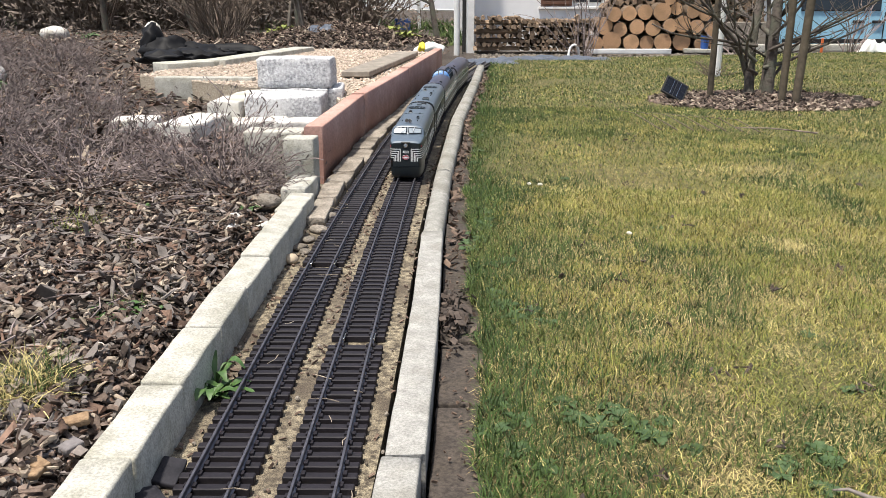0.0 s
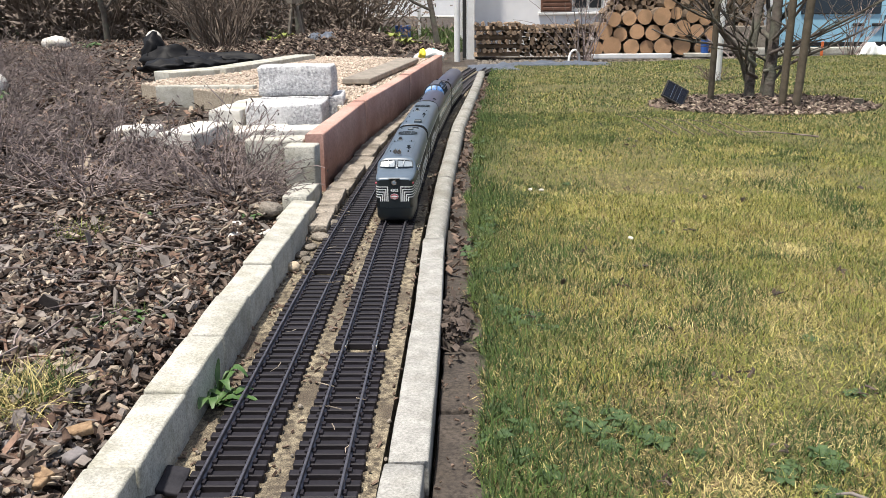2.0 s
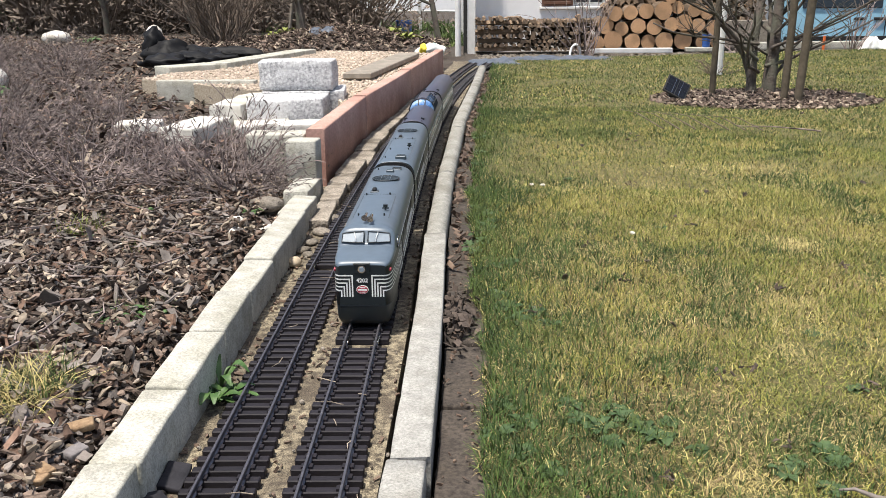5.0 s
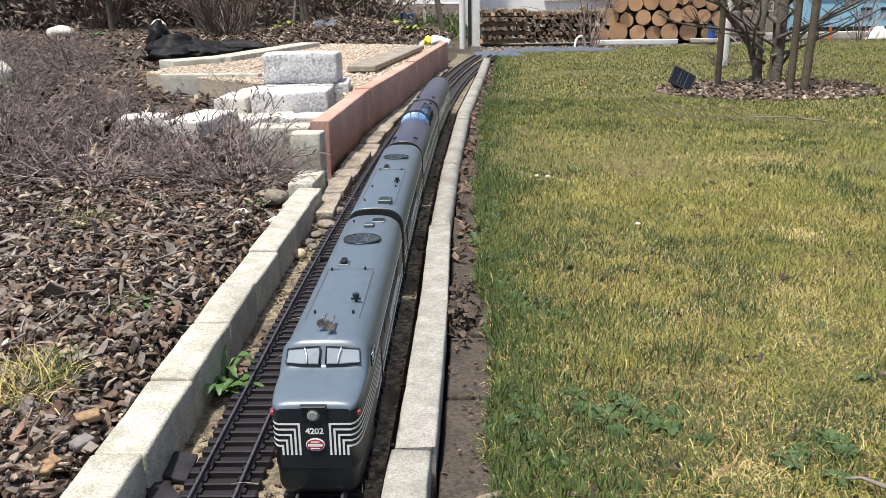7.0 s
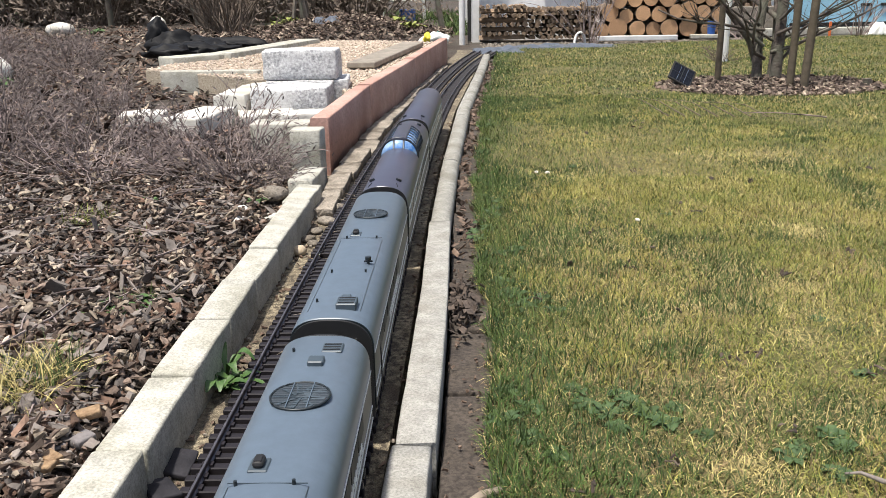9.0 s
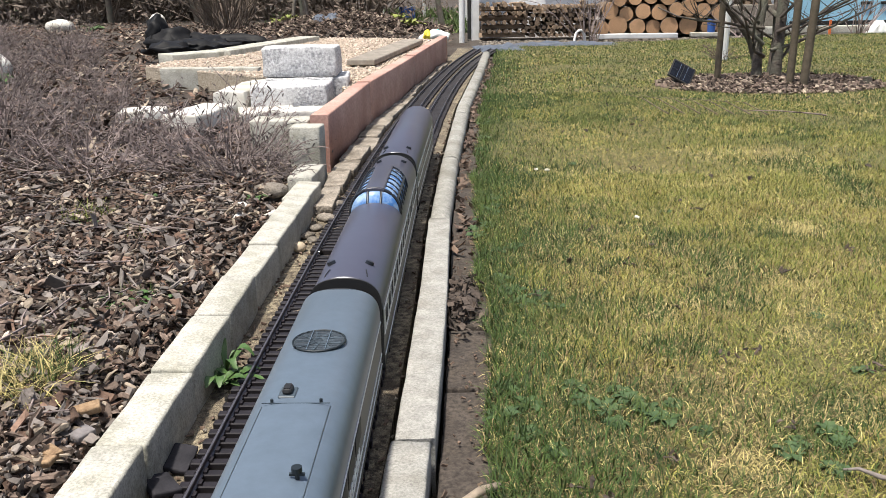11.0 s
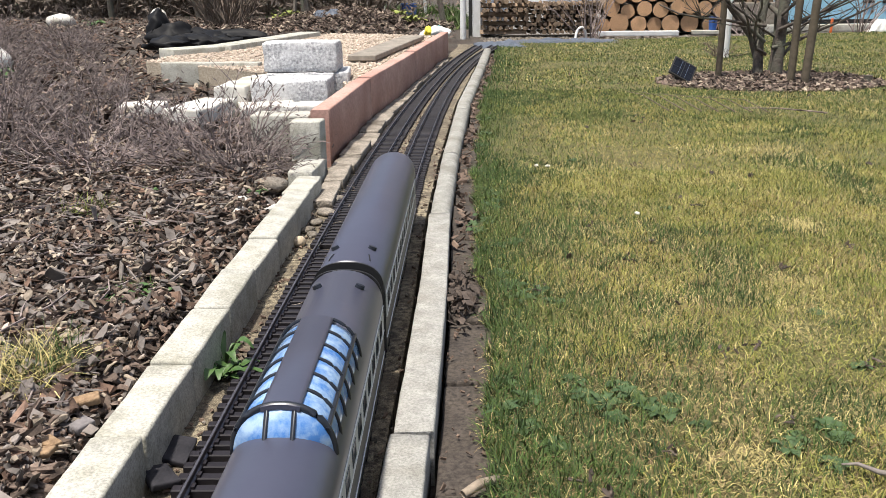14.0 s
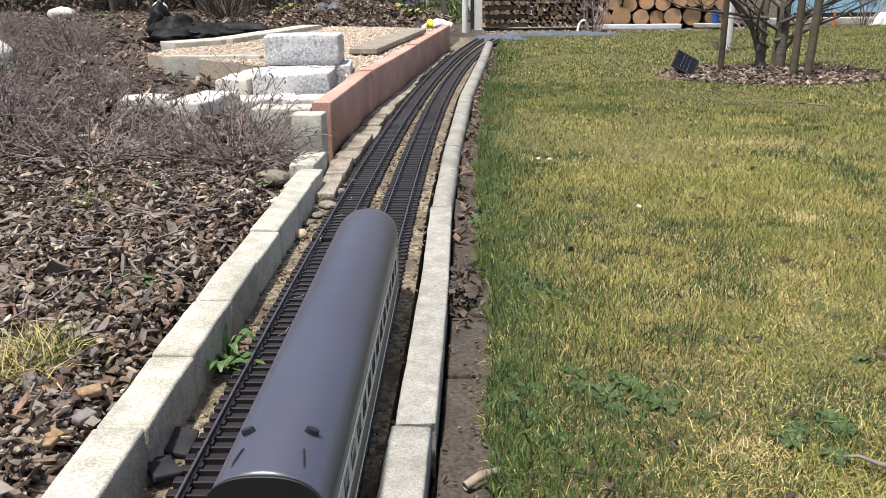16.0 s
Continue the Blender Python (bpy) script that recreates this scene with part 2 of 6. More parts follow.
def box(bm, x0, x1, y0, y1, z0, z1, bevel=0.0, seg=1, m=None):
    geom = bmesh.ops.create_cube(bm, size=1)["verts"]
    mm = Matrix.Translation(((x0 + x1) / 2, (y0 + y1) / 2, (z0 + z1) / 2)) @ Matrix.Diagonal((x1 - x0, y1 - y0, z1 - z0, 1))
    bmesh.ops.transform(bm, matrix=(m @ mm) if m is not None else mm, verts=geom)
    if bevel:
        edges = list({e for v in geom for e in v.link_edges})
        bmesh.ops.bevel(bm, geom=edges, offset=bevel, segments=seg, affect="EDGES", profile=0.5)
    return bm


def boxbm(*a, **k):
    return box(bmesh.new(), *a, **k)


def cyl(bm, r, h, m=None, seg=16, r2=None):
    bmesh.ops.create_cone(bm, cap_ends=True, segments=seg, radius1=r, radius2=r if r2 is None else r2, depth=h, matrix=m or Matrix())
    return bm


def tube(verts, faces, pts, radii, seg=5):
    """Adds a tapered tube along pts to the lists."""
    base = len(verts)
    pts = [Vector(p) for p in pts]
    for i, p in enumerate(pts):
        d = (pts[min(i + 1, len(pts) - 1)] - pts[max(i - 1, 0)]).normalized()
        a = d.orthogonal().normalized()
        b = d.cross(a)
        for k in range(seg):
            w = 2 * math.pi * k / seg
            verts.append(p + (a * math.cos(w) + b * math.sin(w)) * radii[i])
    for i in range(len(pts) - 1):
        for k in range(seg):
            q = base + i * seg
            faces.append((q + k, q + (k + 1) % seg, q + seg + (k + 1) % seg, q + seg + k))
    faces.append(tuple(base + (len(pts) - 1) * seg + k for k in range(seg)))


def loft(sections, close=True):
    """A skin over rings of equal length, with capped ends."""
    bm = bmesh.new()
    rings = [[bm.verts.new(p) for p in s] for s in sections]
    n = len(rings[0])
    for a, b in zip(rings, rings[1:]):
        for k in range(n if close else n - 1):
            f = bm.faces.new((a[k], a[(k + 1) % n], b[(k + 1) % n], b[k]))
            f.smooth = True
    if close:
        bm.faces.new(rings[0][::-1])
        bm.faces.new(rings[-1])
    bmesh.ops.recalc_face_normals(bm, faces=bm.faces)
    return bm


def rough_block(sx, sy, sz, seed, cuts=5, amount=0.006, bevel=0.006):
    """A hewn block on z = 0, centred in x and y."""
    bm = boxbm(-sx / 2, sx / 2, -sy / 2, sy / 2, 0, sz, bevel=bevel, seg=2)
    bmesh.ops.subdivide_edges(bm, edges=[e for e in bm.edges if e.calc_length() > 0.03], cuts=cuts, use_grid_fill=True)
    for v in bm.verts:
        p = v.co * 14 + Vector((seed * 7.3, seed, 0))
        v.co += noise.noise_vector(p) * amount + noise.noise_vector(p * 3.1) * amount * 0.4
        v.co.z = max(v.co.z, 0) if v.co.z < 0.004 else v.co.z
    for f in bm.faces:
        f.smooth = True
    return bm


def blob(sx, sy, sz, seed, amount=0.25, sub=2):
    """A worn stone resting on z = 0."""
    bm = bmesh.new()
    bmesh.ops.create_icosphere(bm, subdivisions=sub, radius=1)
    for v in bm.verts:
        v.co *= 1 + amount * noise.noise(v.co * 1.3 + Vector((seed * 5.1, 0, seed)))
        v.co = Vector((v.co.x * sx / 2, v.co.y * sy / 2, (v.co.z + 0.75) * sz / 1.75))
    for f in bm.faces:
        f.smooth = True
    return bm


# ---------------------------------------------------------------- lines of the plan
RIGHT_LINE = np.polyfit((0.787, 0.953, 1.333, 1.89, 2.33, 3.143, 4.08, 5.42), (-0.1405, -0.138, -0.131, -0.121, -0.108, -0.075, -0.012, 0.125), 3)
LEFT_LINE = np.polyfit((0.787, 0.953, 1.333, 1.89, 2.33, 3.143, 4.08, 5.42), (-0.256, -0.252, -0.2465, -0.2335, -0.219, -0.184, -0.11, 0.022), 3)
KERB_LINE = ((0.2, 0.769, 0.859, 1.035, 1.323, 1.82, 2.488, 3.653, 5.3, 6.3, 8.0), (-0.093, -0.070, -0.067, -0.061, -0.053, -0.047, -0.024, 0.034, 0.168, 0.242, 0.37))
WALL_LINE = ((2.0, 2.45, 3.2, 4.0, 6.0, 7), (-0.365, -0.345, -0.302, -0.213, -0.008, 0.09))


def right_x(y):
    return float(np.polyval(RIGHT_LINE, y))


def left_x(y):
    return float(np.polyval(LEFT_LINE, y))


def kerb_x(y):
    return float(np.interp(y, *KERB_LINE))


def wall_x(y):
    return float(np.interp(y, *WALL_LINE))


def lawn_x(y):
    return kerb_x(y) + 0.118 + 0.02 * noise.noise((y * 3, 0, 0)) - min(0.02, 0.006 * y)


def strip(name, ys, xa, xb, z0, z1, material, cap=0.0):
    """A long solid between the lines xa(y) and xb(y); cap rounds its top."""
    secs = []
    for y in ys:
        a, b = xa(y), xb(y)
        c = cap * (b - a)
        ring = [(a, y, z0), (a, y, z1 - c), (a + 0.3 * c, y, z1 - 0.3 * c), (a + c, y, z1), (b - c, y, z1), (b - 0.3 * c, y, z1 - 0.3 * c), (b, y, z1 - c), (b, y, z0)]
        secs.append(ring if cap else [ring[0], (a, y, z1), (b, y, z1), ring[-1]])
    bm = loft(secs)
    if not cap:
        for f in bm.faces:
            f.smooth = False
    return part(name, bm, material)


# ---------------------------------------------------------------- ground
def height_grid(name, xs, ys, fn, material, keep=None):
    verts = [(x, y, fn(x, y)) for y in ys for x in xs]
    w = len(xs)
    faces = [(j * w + i, j * w + i + 1, (j + 1) * w + i + 1, (j + 1) * w + i) for j in range(len(ys) - 1) for i in range(w - 1)
             if keep is None or keep((xs[i] + xs[i + 1]) / 2, (ys[j] + ys[j + 1]) / 2)]
    return piece(name, raw(name, verts, faces, True), material)


def ground_z(x, y):
    drop = min(1, max(0, (y - 9.9) / 1.2)) * min(1, max(0, (x - 2.6) / 0.8))
    return -0.045 - 0.955 * drop * drop * (3 - 2 * drop)


def bed_z(x, y):
    z = 0.04 + 0.018 * noise.noise((x * 3, y * 3, 0)) + 0.05 * min(1, max(0, (-x - 1.2) / 2))
    z -= 0.045 * max(0, 1 - abs(x + 0.385) / 0.05)
    mound = math.exp(-(((x + 1.0) / 0.75) ** 2 + ((y - 8.6) / 0.8) ** 2))
    return z + 0.2 * mound


span = [-400, -120, -40, -20] + [v * 0.8 - 12 for v in range(31)] + [20, 40, 120, 400]
tagged(height_grid("ground", span, [-400, -100, -30, -10, -2, 0, 2, 4, 6, 8, 9] + [9.9 + 0.1 * k for k in range(13)] + [12, 14, 18, 25, 40, 80, 160, 400], ground_z, M_SOIL),
       "bare brown garden soil running to the horizon", "ground", kind="structure")
tagged(height_grid("ground", [-9 + 0.1 * k for k in range(90)], [0.1 + 0.1 * k for k in range(125)], bed_z, M_SOIL,
                   lambda x, y: x < -0.36 or (y > 6.3 and x < 0.15)), "dark soil of the mulched planting bed", "flower bed", kind="structure")


def lawn_z(x, y):
    return 0.004 + 0.006 * noise.noise((x * 2.5, y * 2.5, 3))


def lawn_far(x):
    return 7.1 + 0.28 * min(x, 4)


lys = [0.1 + 0.08 * k for k in range(104)]
lv, lf = [], []
for j, y in enumerate(lys):
    for i in range(61):
        u = (i / 60) ** 1.7
        x = lawn_x(y) + u * (8 - lawn_x(y))
        lv.append((x, y, lawn_z(x, y) - (0.02 if i == 0 else 0)))
for j in range(len(lys) - 1):
    for i in range(60):
        x, y = lv[j * 61 + i][:2]
        if y < lawn_far(x):
            lf.append((j * 61 + i, j * 61 + i + 1, (j + 1) * 61 + i + 1, (j + 1) * 61 + i))
tagged(piece("ground", raw("lawn", lv, lf, True), M_LAWN), "thin soil and moss beneath the lawn", "lawn", kind="structure")

ys_long = [0.1 + 0.1 * k for k in range(72)]
slab = tagged(strip("pavement", ys_long, lambda y: -0.345 if y < 2.1 else wall_x(y) - 0.02, lambda y: kerb_x(y) - 0.011, -0.04, 0.0, M_CONC),
              "weathered exposed-aggregate concrete bed under the model tracks", "track bed", kind="structure")


# ---------------------------------------------------------------- tracks
def tie_mesh():
    bm = boxbm(-0.0425, 0.0425, -0.0058, 0.0058, 0.0, 0.011, bevel=0.0012)
    for s in (-1, 1):
        for o in (-0.0045, 0.0045):
            box(bm, s * 0.0237 + o - 0.0022, s * 0.0237 + o + 0.0022, -0.0042, 0.0042, 0.0105, 0.0142)
    me = bpy.data.meshes.new("sleeper")
    bm.to_mesh(me)
    bm.free()
    return me


def track_pose(line, y, z=0.0):
    d = float(np.polyval(np.polyder(line), y))
    return Matrix.Translation((float(np.polyval(line, y)), y, z)) @ Matrix.Rotation(-math.atan(d), 4, "Z")


TIE = tie_mesh()
TIE.materials.append(M_TIE)


def make_track(line, label, gap):
    root = tagged(empty("railway_track", Matrix.Translation((float(np.polyval(line, 1.2)), 1.2, 0))), label, "railway track", "garden railway tracks")
    inv = root.matrix_basis.inverted()
    for side in (-1, 1):
        secs = []
        for y in [0.1 + 0.06 * k for k in range(114)]:
            m = track_pose(line, y)
            prof = [(-0.0032, 0.011), (0.0032, 0.011), (0.0032, 0.0122), (0.0009, 0.0135), (0.0009, 0.0172), (0.0016, 0.018), (0.0016, 0.0206),
                    (0.0010, 0.0212), (-0.0010, 0.0212), (-0.0016, 0.0206), (-0.0016, 0.018), (-0.0009, 0.0172), (-0.0009, 0.0135), (-0.0032, 0.0122)]
            secs.append([inv @ m @ Vector((side * 0.0237 + px, 0, pz)) for px, pz in prof])
        bm = loft(secs)
        for f in bm.faces:
            f.smooth = False
        rail = part("rail", bm, M_RAIL, root, "dull grey-brown metal rail")
        jm = track_pose(line, gap)
        part("rail_joiner", boxbm(side * 0.0237 - 0.004, side * 0.0237 + 0.004, -0.012, 0.012, 0.011, 0.0165, bevel=0.001, m=inv @ jm), M_STEEL, root, "bright metal rail joiner")
    far_v, far_f = [], []
    y, k = 0.18, 0
    while y < 6.9:
        if abs(y - gap) > 0.013:
            m = inv @ track_pose(line, y + random.uniform(-0.0008, 0.0008)) @ pose(random.uniform(-0.0012, 0.0012), 0, 0, 0, 0, random.uniform(-0.7, 0.7))
            if y < 4.6:
                piece("sleeper", TIE, None, root, m=m)
            else:
                b = len(far_v)
                far_v += [m @ v.co for v in TIE.vertices]
                far_f += [tuple(b + i for i in p.vertices) for p in TIE.polygons]
        y += 0.0228
    tagged(piece("sleeper_strip", raw("sleeper_strip", far_v, far_f), M_TIE, root), kind="stuff")
    return root


make_track(RIGHT_LINE, "model railway track with brown-black sleepers on concrete beside the kerb", 1.235)
make_track(LEFT_LINE, "model railway track with brown-black sleepers beside pale kerb blocks", 1.62)


# ---------------------------------------------------------------- kerbs and walls
def kerb_segment(y0, y1, width, top, material, cap, label, jog=0.0):
    n = max(3, int((y1 - y0) / 0.03))
    ys = [y0 + 0.002 + (y1 - y0 - 0.004) * k / n for k in range(n + 1)]
    ob = strip("kerb_stone", ys, lambda y: kerb_x(y) + jog, lambda y: kerb_x(y) + width(y) + jog, -0.05, top, material, cap)
    me = ob.data
    for v in me.vertices:
        p = v.co.copy()
        if p.z > -0.01:
            e = min(abs(p.y - y0), abs(p.y - y1))
            v.co.y += 0.012 * noise.noise((p.x * 90, y0, 3)) * max(0, 1 - e / 0.03)
            v.co += noise.noise_vector(p * 25) * 0.0011 - Vector((0, 0, 0.003 * max(0, 1 - e / 0.008)))
    return tagged(ob, label, "kerb", "kerb along the lawn")


flat = "grey concrete kerb with a flat top between track and lawn"
kerb_segment(0.1, 0.857, lambda y: 0.047, 0.029, M_KERB, 0.07, flat, -0.0045)
kerb_segment(0.857, 1.81, lambda y: 0.047, 0.03, M_KERB, 0.07, "grey concrete kerb with a chipped end and flat top")
for a, b in ((1.81, 2.5), (2.5, 3.4), (3.4, 4.4), (4.4, 5.4), (5.4, 6.45)):
    kerb_segment(a, b, lambda y: 0.047 + 0.011 * min(1, (y - 1.8) / 2), 0.028, M_OLDKERB, 0.34, "weathered round-topped concrete kerb curving beside the track")

# pale kerb blocks on the planting-bed side
edges = (0.2, 0.41, 0.6, 0.79, 0.968, 1.155, 1.335, 1.512, 1.70, 1.885)
for i, (a, b) in enumerate(zip(edges, edges[1:])):
    bm = rough_block(0.0555, b - a - 0.004, 0.115, i + 3, 3, 0.0015, 0.004)
    root = tagged(part("kerb_block", bm, M_KERBL), "pale concrete kerb block edging the mulch bed", "kerb", "pale kerb blocks")
    root.matrix_basis = pose(-0.3535 + random.uniform(-0.002, 0.002) + (0.004 if b > 1.6 else 0), (a + b) / 2, -0.052 + random.uniform(-0.002, 0.002), 0, random.uniform(-0.8, 0.8), random.uniform(-0.5, 0.5) - (1.5 if b > 1.4 else 0))
for sx, sy, sz, x, y, z, s, lab in ((0.06, 0.17, 0.1, -0.355, 1.98, -0.045, 21, "pale concrete kerb block edging the mulch bed"),
                                    (0.065, 0.16, 0.11, -0.372, 2.15, -0.045, 22, "pale concrete kerb block edging the mulch bed"),
                                    (0.085, 0.07, 0.2, -0.392, 2.32, -0.045, 23, "pale upright concrete block at the end of the terracotta wall"),
                                    (0.17, 0.09, 0.13, -0.49, 2.48, 0.02, 24, "pale concrete block beneath the dry shrub")):
    root = tagged(part("kerb_block", rough_block(sx, sy, sz, s, 3, 0.002, 0.004), M_KERBL), lab, "kerb", "pale kerb blocks")
    root.matrix_basis = pose(x, y, z, 0, 0, -3)

# terracotta wall in three cast slabs
for i, (a, b) in enumerate(((2.42, 3.24), (3.244, 4.4), (4.404, 6.0))):
    n = 14
    ys = [a + (b - a) * k / n for k in range(n + 1)]
    ob = strip("wall_slab", ys, lambda y: wall_x(y) - 0.052, wall_x, -0.04, 0.168 + 0.002 * i, M_TERRA, 0.1)
    tagged(ob, "terracotta-coloured cast concrete wall slab with scuffed edges", "wall slab", "terracotta retaining wall")

# flat slabs along the foot of the wall
y = 1.95
k = 0
while y < 5.6:
    ln = random.uniform(0.13, 0.26)
    xa = max(wall_x(y + ln / 2) + 0.003, -0.325)
    xb = left_x(y + ln / 2) - 0.047 + random.uniform(-0.006, 0.003)
    if y < 2.42:
        xa = -0.33
    if xb - xa > 0.015:
        ob = part("paving_stone", rough_block(xb - xa, ln - 0.004, 0.022 + random.uniform(-0.006, 0.006), k, 2, 0.005, 0.003), M_TAN)
        ob.matrix_basis = pose((xa + xb) / 2, y + ln / 2, 0.0, random.uniform(-0.6, 0.6), random.uniform(-1, 1), -math.degrees(math.atan2(wall_x(y + ln) - wall_x(y), ln)) if y > 2.3 else 0)
        tagged(ob, "tan rough flat stone at the foot of the terracotta wall", "paving stone", "stones along the wall foot")
    y += ln
    k += 1

# muddy flagstones between kerb and lawn
y = 0.2
while y < 6.3:
    ln = random.uniform(0.16, 0.3)
    xa, xb = kerb_x(y + ln / 2) + 0.052 + (0.01 if y > 2.5 else 0), lawn_x(y + ln / 2) + 0.015
    ob = part("paving_stone", rough_block(xb - xa, ln - 0.006, 0.04, k, 2, 0.004, 0.004), M_FLAG)
    ob.matrix_basis = pose((xa + xb) / 2, y + ln / 2, -0.045 + random.uniform(-0.004, 0.003), 0, random.uniform(-1.5, 1.5), -math.degrees(math.atan2(kerb_x(y + ln) - kerb_x(y), ln)))
    tagged(ob, "mud-stained flat stone between kerb and grass", "paving stone", "stones beside the lawn")
    y += ln
    k += 1

# ---------------------------------------------------------------- gravel terrace
terrace = [(-0.02, 6.2), (-0.06, 6.0), (-0.27, 4.0), (-0.352, 3.2), (-0.37, 2.98), (-0.41, 3.35), (-0.5, 3.62), (-0.9, 3.85), (-1.55, 4.4), (-1.4, 5.6), (-0.9, 6.6)]


def inside(x, y, poly):
    c = False
    for (x1, y1), (x2, y2) in zip(poly, poly[1:] + poly[:1]):
        if (y1 > y) != (y2 > y) and x < (x2 - x1) * (y - y1) / (y2 - y1) + x1:
            c = not c
    return c


bm = bmesh.new()
top = [bm.verts.new((x, y, 0.132)) for x, y in terrace]
low = [bm.verts.new((x, y, -0.03)) for x, y in terrace]
bm.faces.new(top)
for i in range(len(top)):
    bm.faces.new((low[i], low[(i + 1) % len(top)], top[(i + 1) % len(top)], top[i]))
bmesh.ops.recalc_face_normals(bm, faces=bm.faces)
tagged(part("ground", bm, M_GRAVBED), "bed of cream gravel behind the terracotta wall", "gravel bed", kind="structure")


def scatter(name, n, place, shape, size, material, label, category, tilt=0.4):
    """Many small solids from one template, joined into one object of kind stuff."""
    tv = np.array([v for v in shape[0]])
    allv, allf = [], []
    made = 0
    while made < n:
        p = place()
        made += 1
        if p is None:
            continue
        s = size()
        rot = np.array(Euler((random.gauss(0, tilt), random.gauss(0, tilt), random.uniform(0, 6.28))).to_matrix())
        jit = 1 + np.random.uniform(-0.28, 0.28, tv.shape)
        allv.append((tv * jit * np.array(s)) @ rot.T + np.array(p))
        allf.append(made)
    nv = len(tv)
    verts = np.concatenate(allv)
    faces = [tuple(nv * i + q for q in f) for i in range(len(allv)) for f in shape[1]]
    ob = piece(name, raw(name, verts.tolist(), faces), material)
    return tagged(ob, label, category, kind="stuff")


CHIP = ([(-.5, -.42, -.5), (.5, -.5, -.5), (.42, .5, -.5), (-.5, .4, -.5), (-.46, -.38, .5), (.5, -.42, .35), (.38, .42, .5), (-.42, .46, .4)],
        [(3, 2, 1, 0), (4, 5, 6, 7), (0, 1, 5, 4), (1, 2, 6, 5), (2, 3, 7, 6), (3, 0, 4, 7)])
def flake(outline, bend):
    """A thin splinter, bowed along its length."""
    n = len(outline)
    v = [(x, y, -0.5 + bend * (0.25 - x * x) * 4) for x, y in outline] + [(x * 0.94, y * 0.9, 0.5 + bend * (0.25 - x * x) * 4) for x, y in outline]
    return (v, [tuple(range(n))[::-1], tuple(range(n, 2 * n))] + [(k, (k + 1) % n, n + (k + 1) % n, n + k) for k in range(n)])


FLAKES = (flake(((-.5, -.1), (-.2, -.42), (.25, -.5), (.5, -.12), (.36, .3), (-.1, .5), (-.42, .34)), 0.8),
          flake(((-.5, -.3), (.1, -.45), (.5, .05), (.2, .4), (-.35, .45)), -0.5),
          flake(((-.5, .1), (-.3, -.3), (.4, -.5), (.5, .2), (.05, .26), (-.1, .5)), 1.3))
ico = bmesh.new()
bmesh.ops.create_icosphere(ico, subdivisions=1, radius=0.5)
STONE = ([tuple(v.co) for v in ico.verts], [tuple(v.index for v in f.verts) for f in ico.faces])
ico.free()


def on_gravel():
    x, y = random.uniform(-1.6, 0), random.uniform(2.7, 6.6)
    return (x, y, 0.134) if inside(x, y, terrace) else None


scatter("gravel", 13000, on_gravel, STONE, lambda: (random.uniform(0.009, 0.022), random.uniform(0.009, 0.02), random.uniform(0.006, 0.014)), M_GRAVEL,
        "loose cream and tan gravel on the terrace", "gravel")


def granite(sx, sy, sz, x, y, z, rz, s, label, m=None, name="granite_block"):
    ob = part(name, rough_block(sx, sy, sz, s, 5, 0.006, 0.006), m or M_GRAN)
    ob.matrix_basis = pose(x, y, z, 0, 0, rz)
    return tagged(ob, label, "stone block", "stones by the gravel terrace")


granite(0.28, 0.23, 0.112, -0.59, 3.235, 0.058, 2, 1, "rough grey granite block carrying another block")
granite(0.29, 0.16, 0.115, -0.585, 3.47, 0.175, -1, 2, "rough speckled granite block resting on other blocks")
granite(0.1, 0.22, 0.115, -0.455, 3.5, 0.06, 4, 3, "rough grey granite block standing behind another")
granite(0.27, 0.14, 0.1, -0.59, 3.45, 0.072, 0, 8, "grey granite block hidden beneath a stacked block")
granite(0.2, 0.11, 0.06, -0.49, 2.98, 0.05, 5, 4, "pale broken limestone slab below the granite", M_WSTONE, "stone_slab")
granite(0.2, 0.14, 0.05, -0.66, 3.07, 0.05, 20, 5, "pale broken limestone slab below the granite", M_WSTONE, "stone_slab")
granite(0.12, 0.42, 0.1, -0.775, 3.32, 0.055, -8, 6, "pale limestone block half hidden by dry stems", M_WSTONE, "stone_slab")
granite(0.13, 0.3, 0.07, -0.855, 2.93, 0.05, -12, 7, "pale limestone fragment among dry stems", M_WSTONE, "stone_slab")
granite(0.16, 0.11, 0.05, -1.12, 3.1, 0.05, 10, 9, "pale limestone fragment among dry stems", M_WSTONE, "stone_slab")


def long_kerb(p, q, w, z0, z1, s):
    d = Vector(q) - Vector(p)
    ob = part("kerb_block", rough_block(d.length, w, z1 - z0, s, 4, 0.002, 0.004), M_KERBL)
    ob.matrix_basis = pose((p[0] + q[0]) / 2, (p[1] + q[1]) / 2, z0, 0, 0, math.degrees(math.atan2(d.y, d.x)))
    tagged(ob, "pale concrete kerb length bordering the gravel terrace", "kerb", "kerbs round the gravel terrace")


long_kerb((-1.57, 4.79), (-1.345, 5.02), 0.17, 0.02, 0.165, 31)
long_kerb((-1.335, 5.04), (-1.0, 6.3), 0.15, 0.02, 0.165, 32)
long_kerb((-1.38, 4.15), (-0.905, 4.12), 0.07, 0.02, 0.15, 33)

board = part("board", boxbm(-0.07, 0.07, -0.75, 0.75, 0, 0.028, bevel=0.004), M_PLANK)
board.matrix_basis = pose(-0.33, 4.95, 0.142, 0, 0, -7.5)
tagged(board, "weathered grey wooden board lying on gravel", "board")


# ---------------------------------------------------------------- mulch and planting
def on_bed(y0, y1, depth):
    def f():
        y = random.uniform(y0, y1)
        x = random.uniform(max(-6, -0.62 * y - 0.15), -0.39)
        if y > 2.4 and x > -0.62 or inside(x, y, terrace):
            return None
        return (x, y, bed_z(x, y) + random.uniform(0, depth))
    return f


